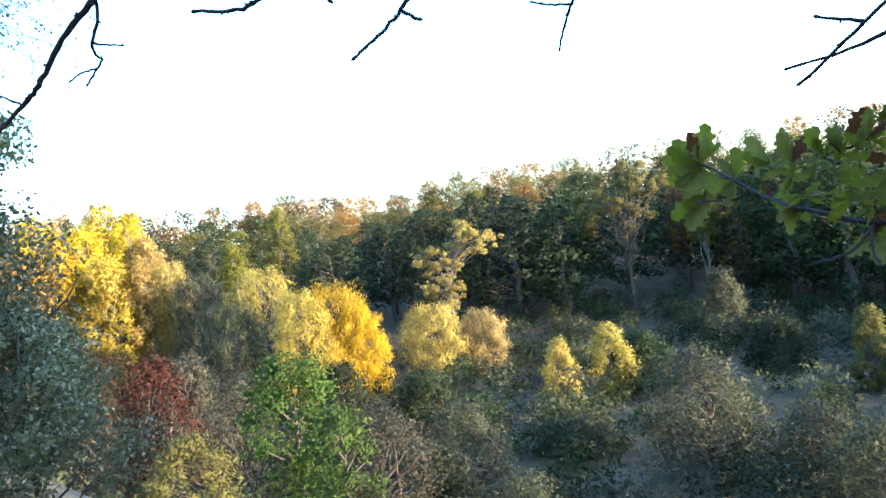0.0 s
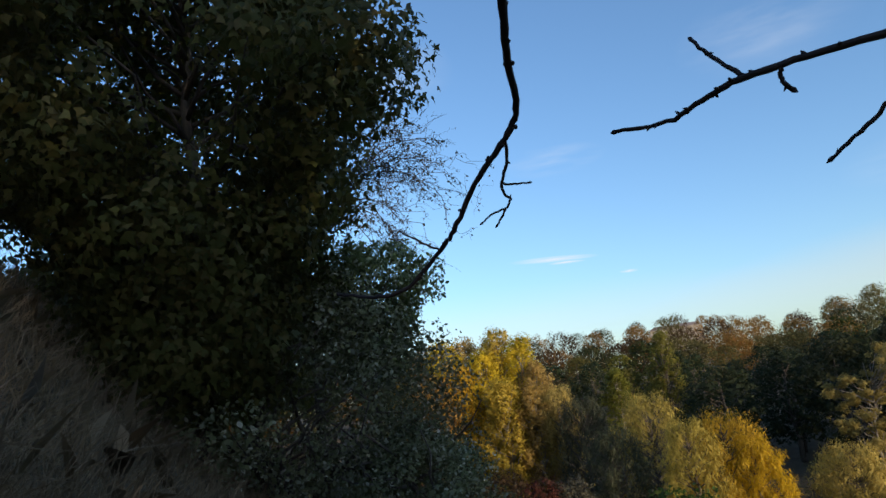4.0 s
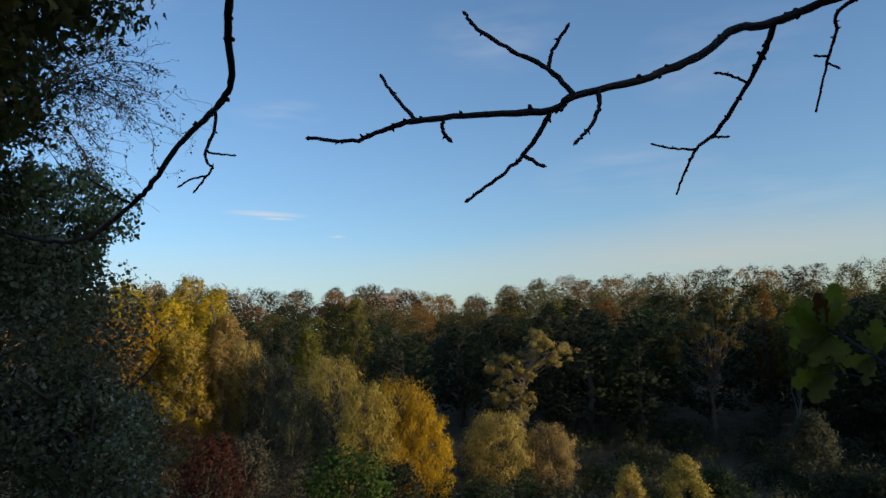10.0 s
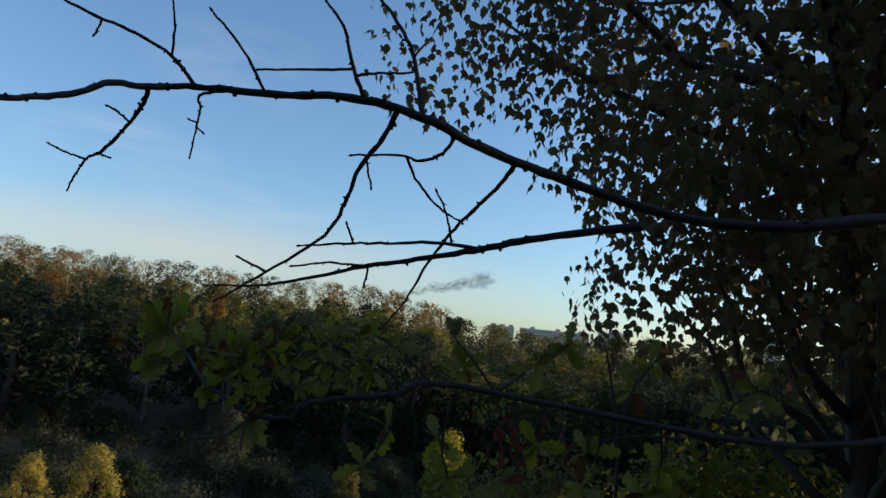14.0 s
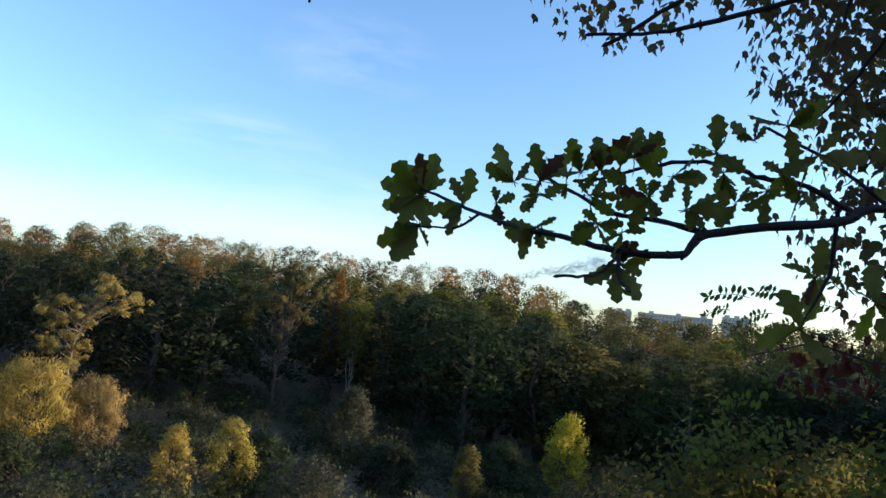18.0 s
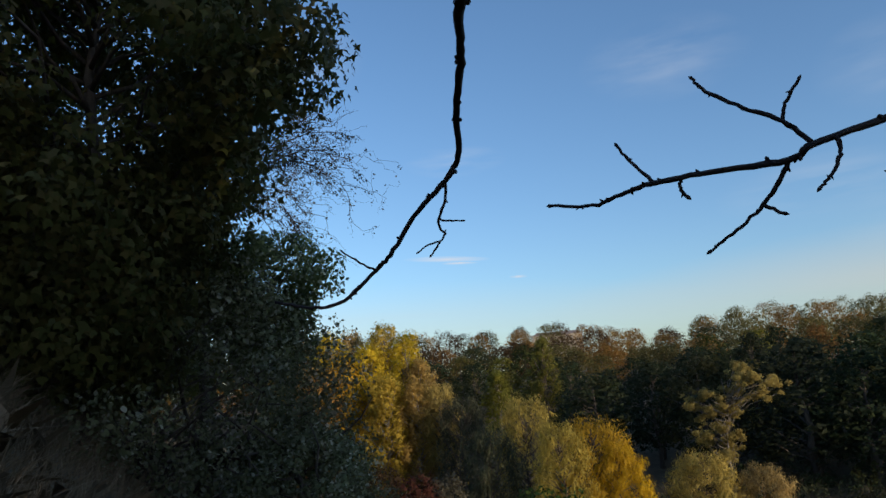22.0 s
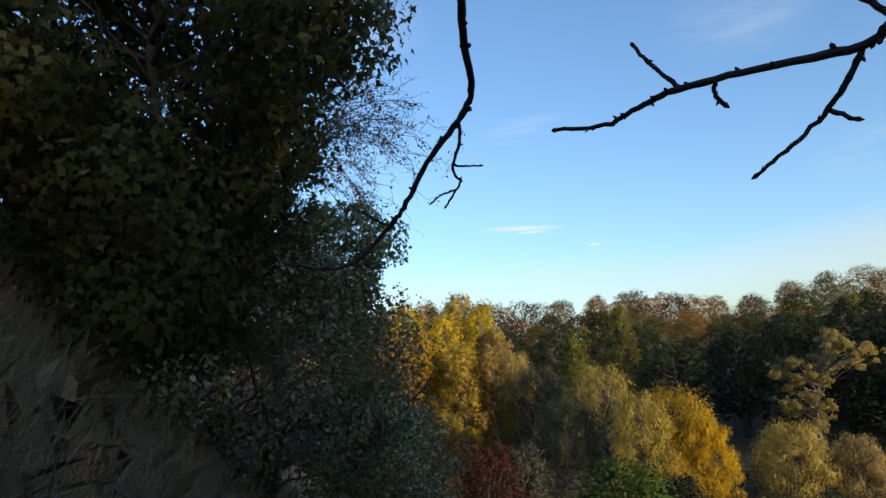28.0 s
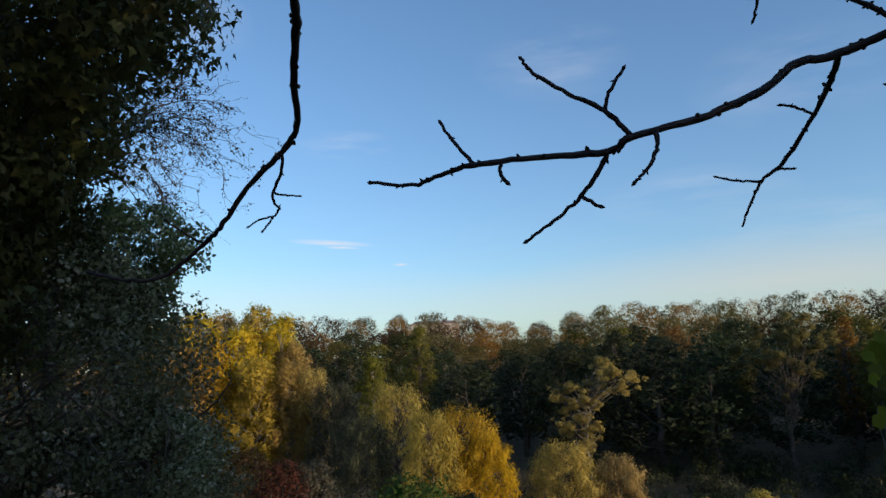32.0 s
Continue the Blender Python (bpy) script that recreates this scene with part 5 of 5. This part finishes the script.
block(7.1, 445, 30, 14, 3.85, 5, 12, M["plaster"], "long ochre apartment house with pitched roof above the trees", True)
block(-45.1, 700, 24, 14, 2.1, 9, -42, M["pale_panel"], "pale concrete apartment block on the skyline")
block(-49.3, 700, 66, 14, 2.1, 9, -46, M["pale_panel"], "long pale concrete apartment block on the skyline")
block(-53.6, 690, 22, 14, 2.3, 9, -50, M["pale_panel"], "pale concrete apartment block on the skyline")
block(-65.0, 520, 14, 14, 3.6, 12, -60, M["pale_panel"], "tall pale apartment tower seen between leaves")

# ---------------------------------------------------------------- smoke, thin clouds and painted horizon glow
srng = np.random.default_rng(77)
root = new("smoke_plume")
for i in range(24):
    f = i / 23
    az, el, d = -35.6 - 8.0 * f, 3.6 + 2.1 * f ** 0.9 + srng.normal(0, 0.08), 620 + i
    x, y = spot(az, d)
    r = (2.8 + 5.5 * f) * srng.uniform(0.75, 1.3)
    q = part("puff", mesh_of("puff", [(-r * 1.15, 0, -r), (r * 1.15, 0, -r), (r * 1.15, 0, r), (-r * 1.15, 0, r)], [(0, 1, 2, 3)], M["smoke"]), root)
    q.matrix_basis = pose(x, y, math.tan(radians(el)) * d, 0, srng.normal(-12, 20), az)
tagged(root, "thin plume of grey smoke rising behind the ridge", "smoke", kind="stuff")


def wisp(az, el, wide, high, tilt=0.0, look_of="cloud"):
    """A thin cloud or a painted horizon glow far off, a flat glowing sheet square to the view."""
    d = 3000
    x, y = spot(az, d)
    w, h = math.tan(radians(wide / 2)) * d, math.tan(radians(high / 2)) * d
    ob = new("thin_cloud", mesh_of("thin_cloud", [(-w, 0, -h), (w, 0, -h), (w, 0, h), (-w, 0, h)], [(0, 1, 2, 3)], M[look_of]))
    ob.matrix_basis = Matrix.Translation((x, y, math.tan(radians(el)) * d)) @ pose(0, 0, 0, 0, 0, az) @ pose(0, 0, 0, 0, tilt, 0)
    ob.visible_shadow = False
    tagged(ob, "faint warm haze low over the horizon" if look_of == "haze" else "thin white streak of high cloud", "haze" if look_of == "haze" else "cloud", "thin clouds", "structure")


wisp(15.3, 10.7, 7.5, 0.55, 4, "streak")
wisp(14.3, 10.3, 3.2, 0.3, 3, "streak")
wisp(9.6, 8.8, 1.6, 0.3, 2, "streak")
wisp(27, 27, 12, 9)
wisp(14, 18.5, 9, 3)
wisp(-14, 12.5, 16, 5)
wisp(-22, 20, 16, 9)
wisp(-24, 9.5, 22, 6)
wisp(-4, 24, 14, 8)
# two emissive sheets that tint the sky above the tree line warm
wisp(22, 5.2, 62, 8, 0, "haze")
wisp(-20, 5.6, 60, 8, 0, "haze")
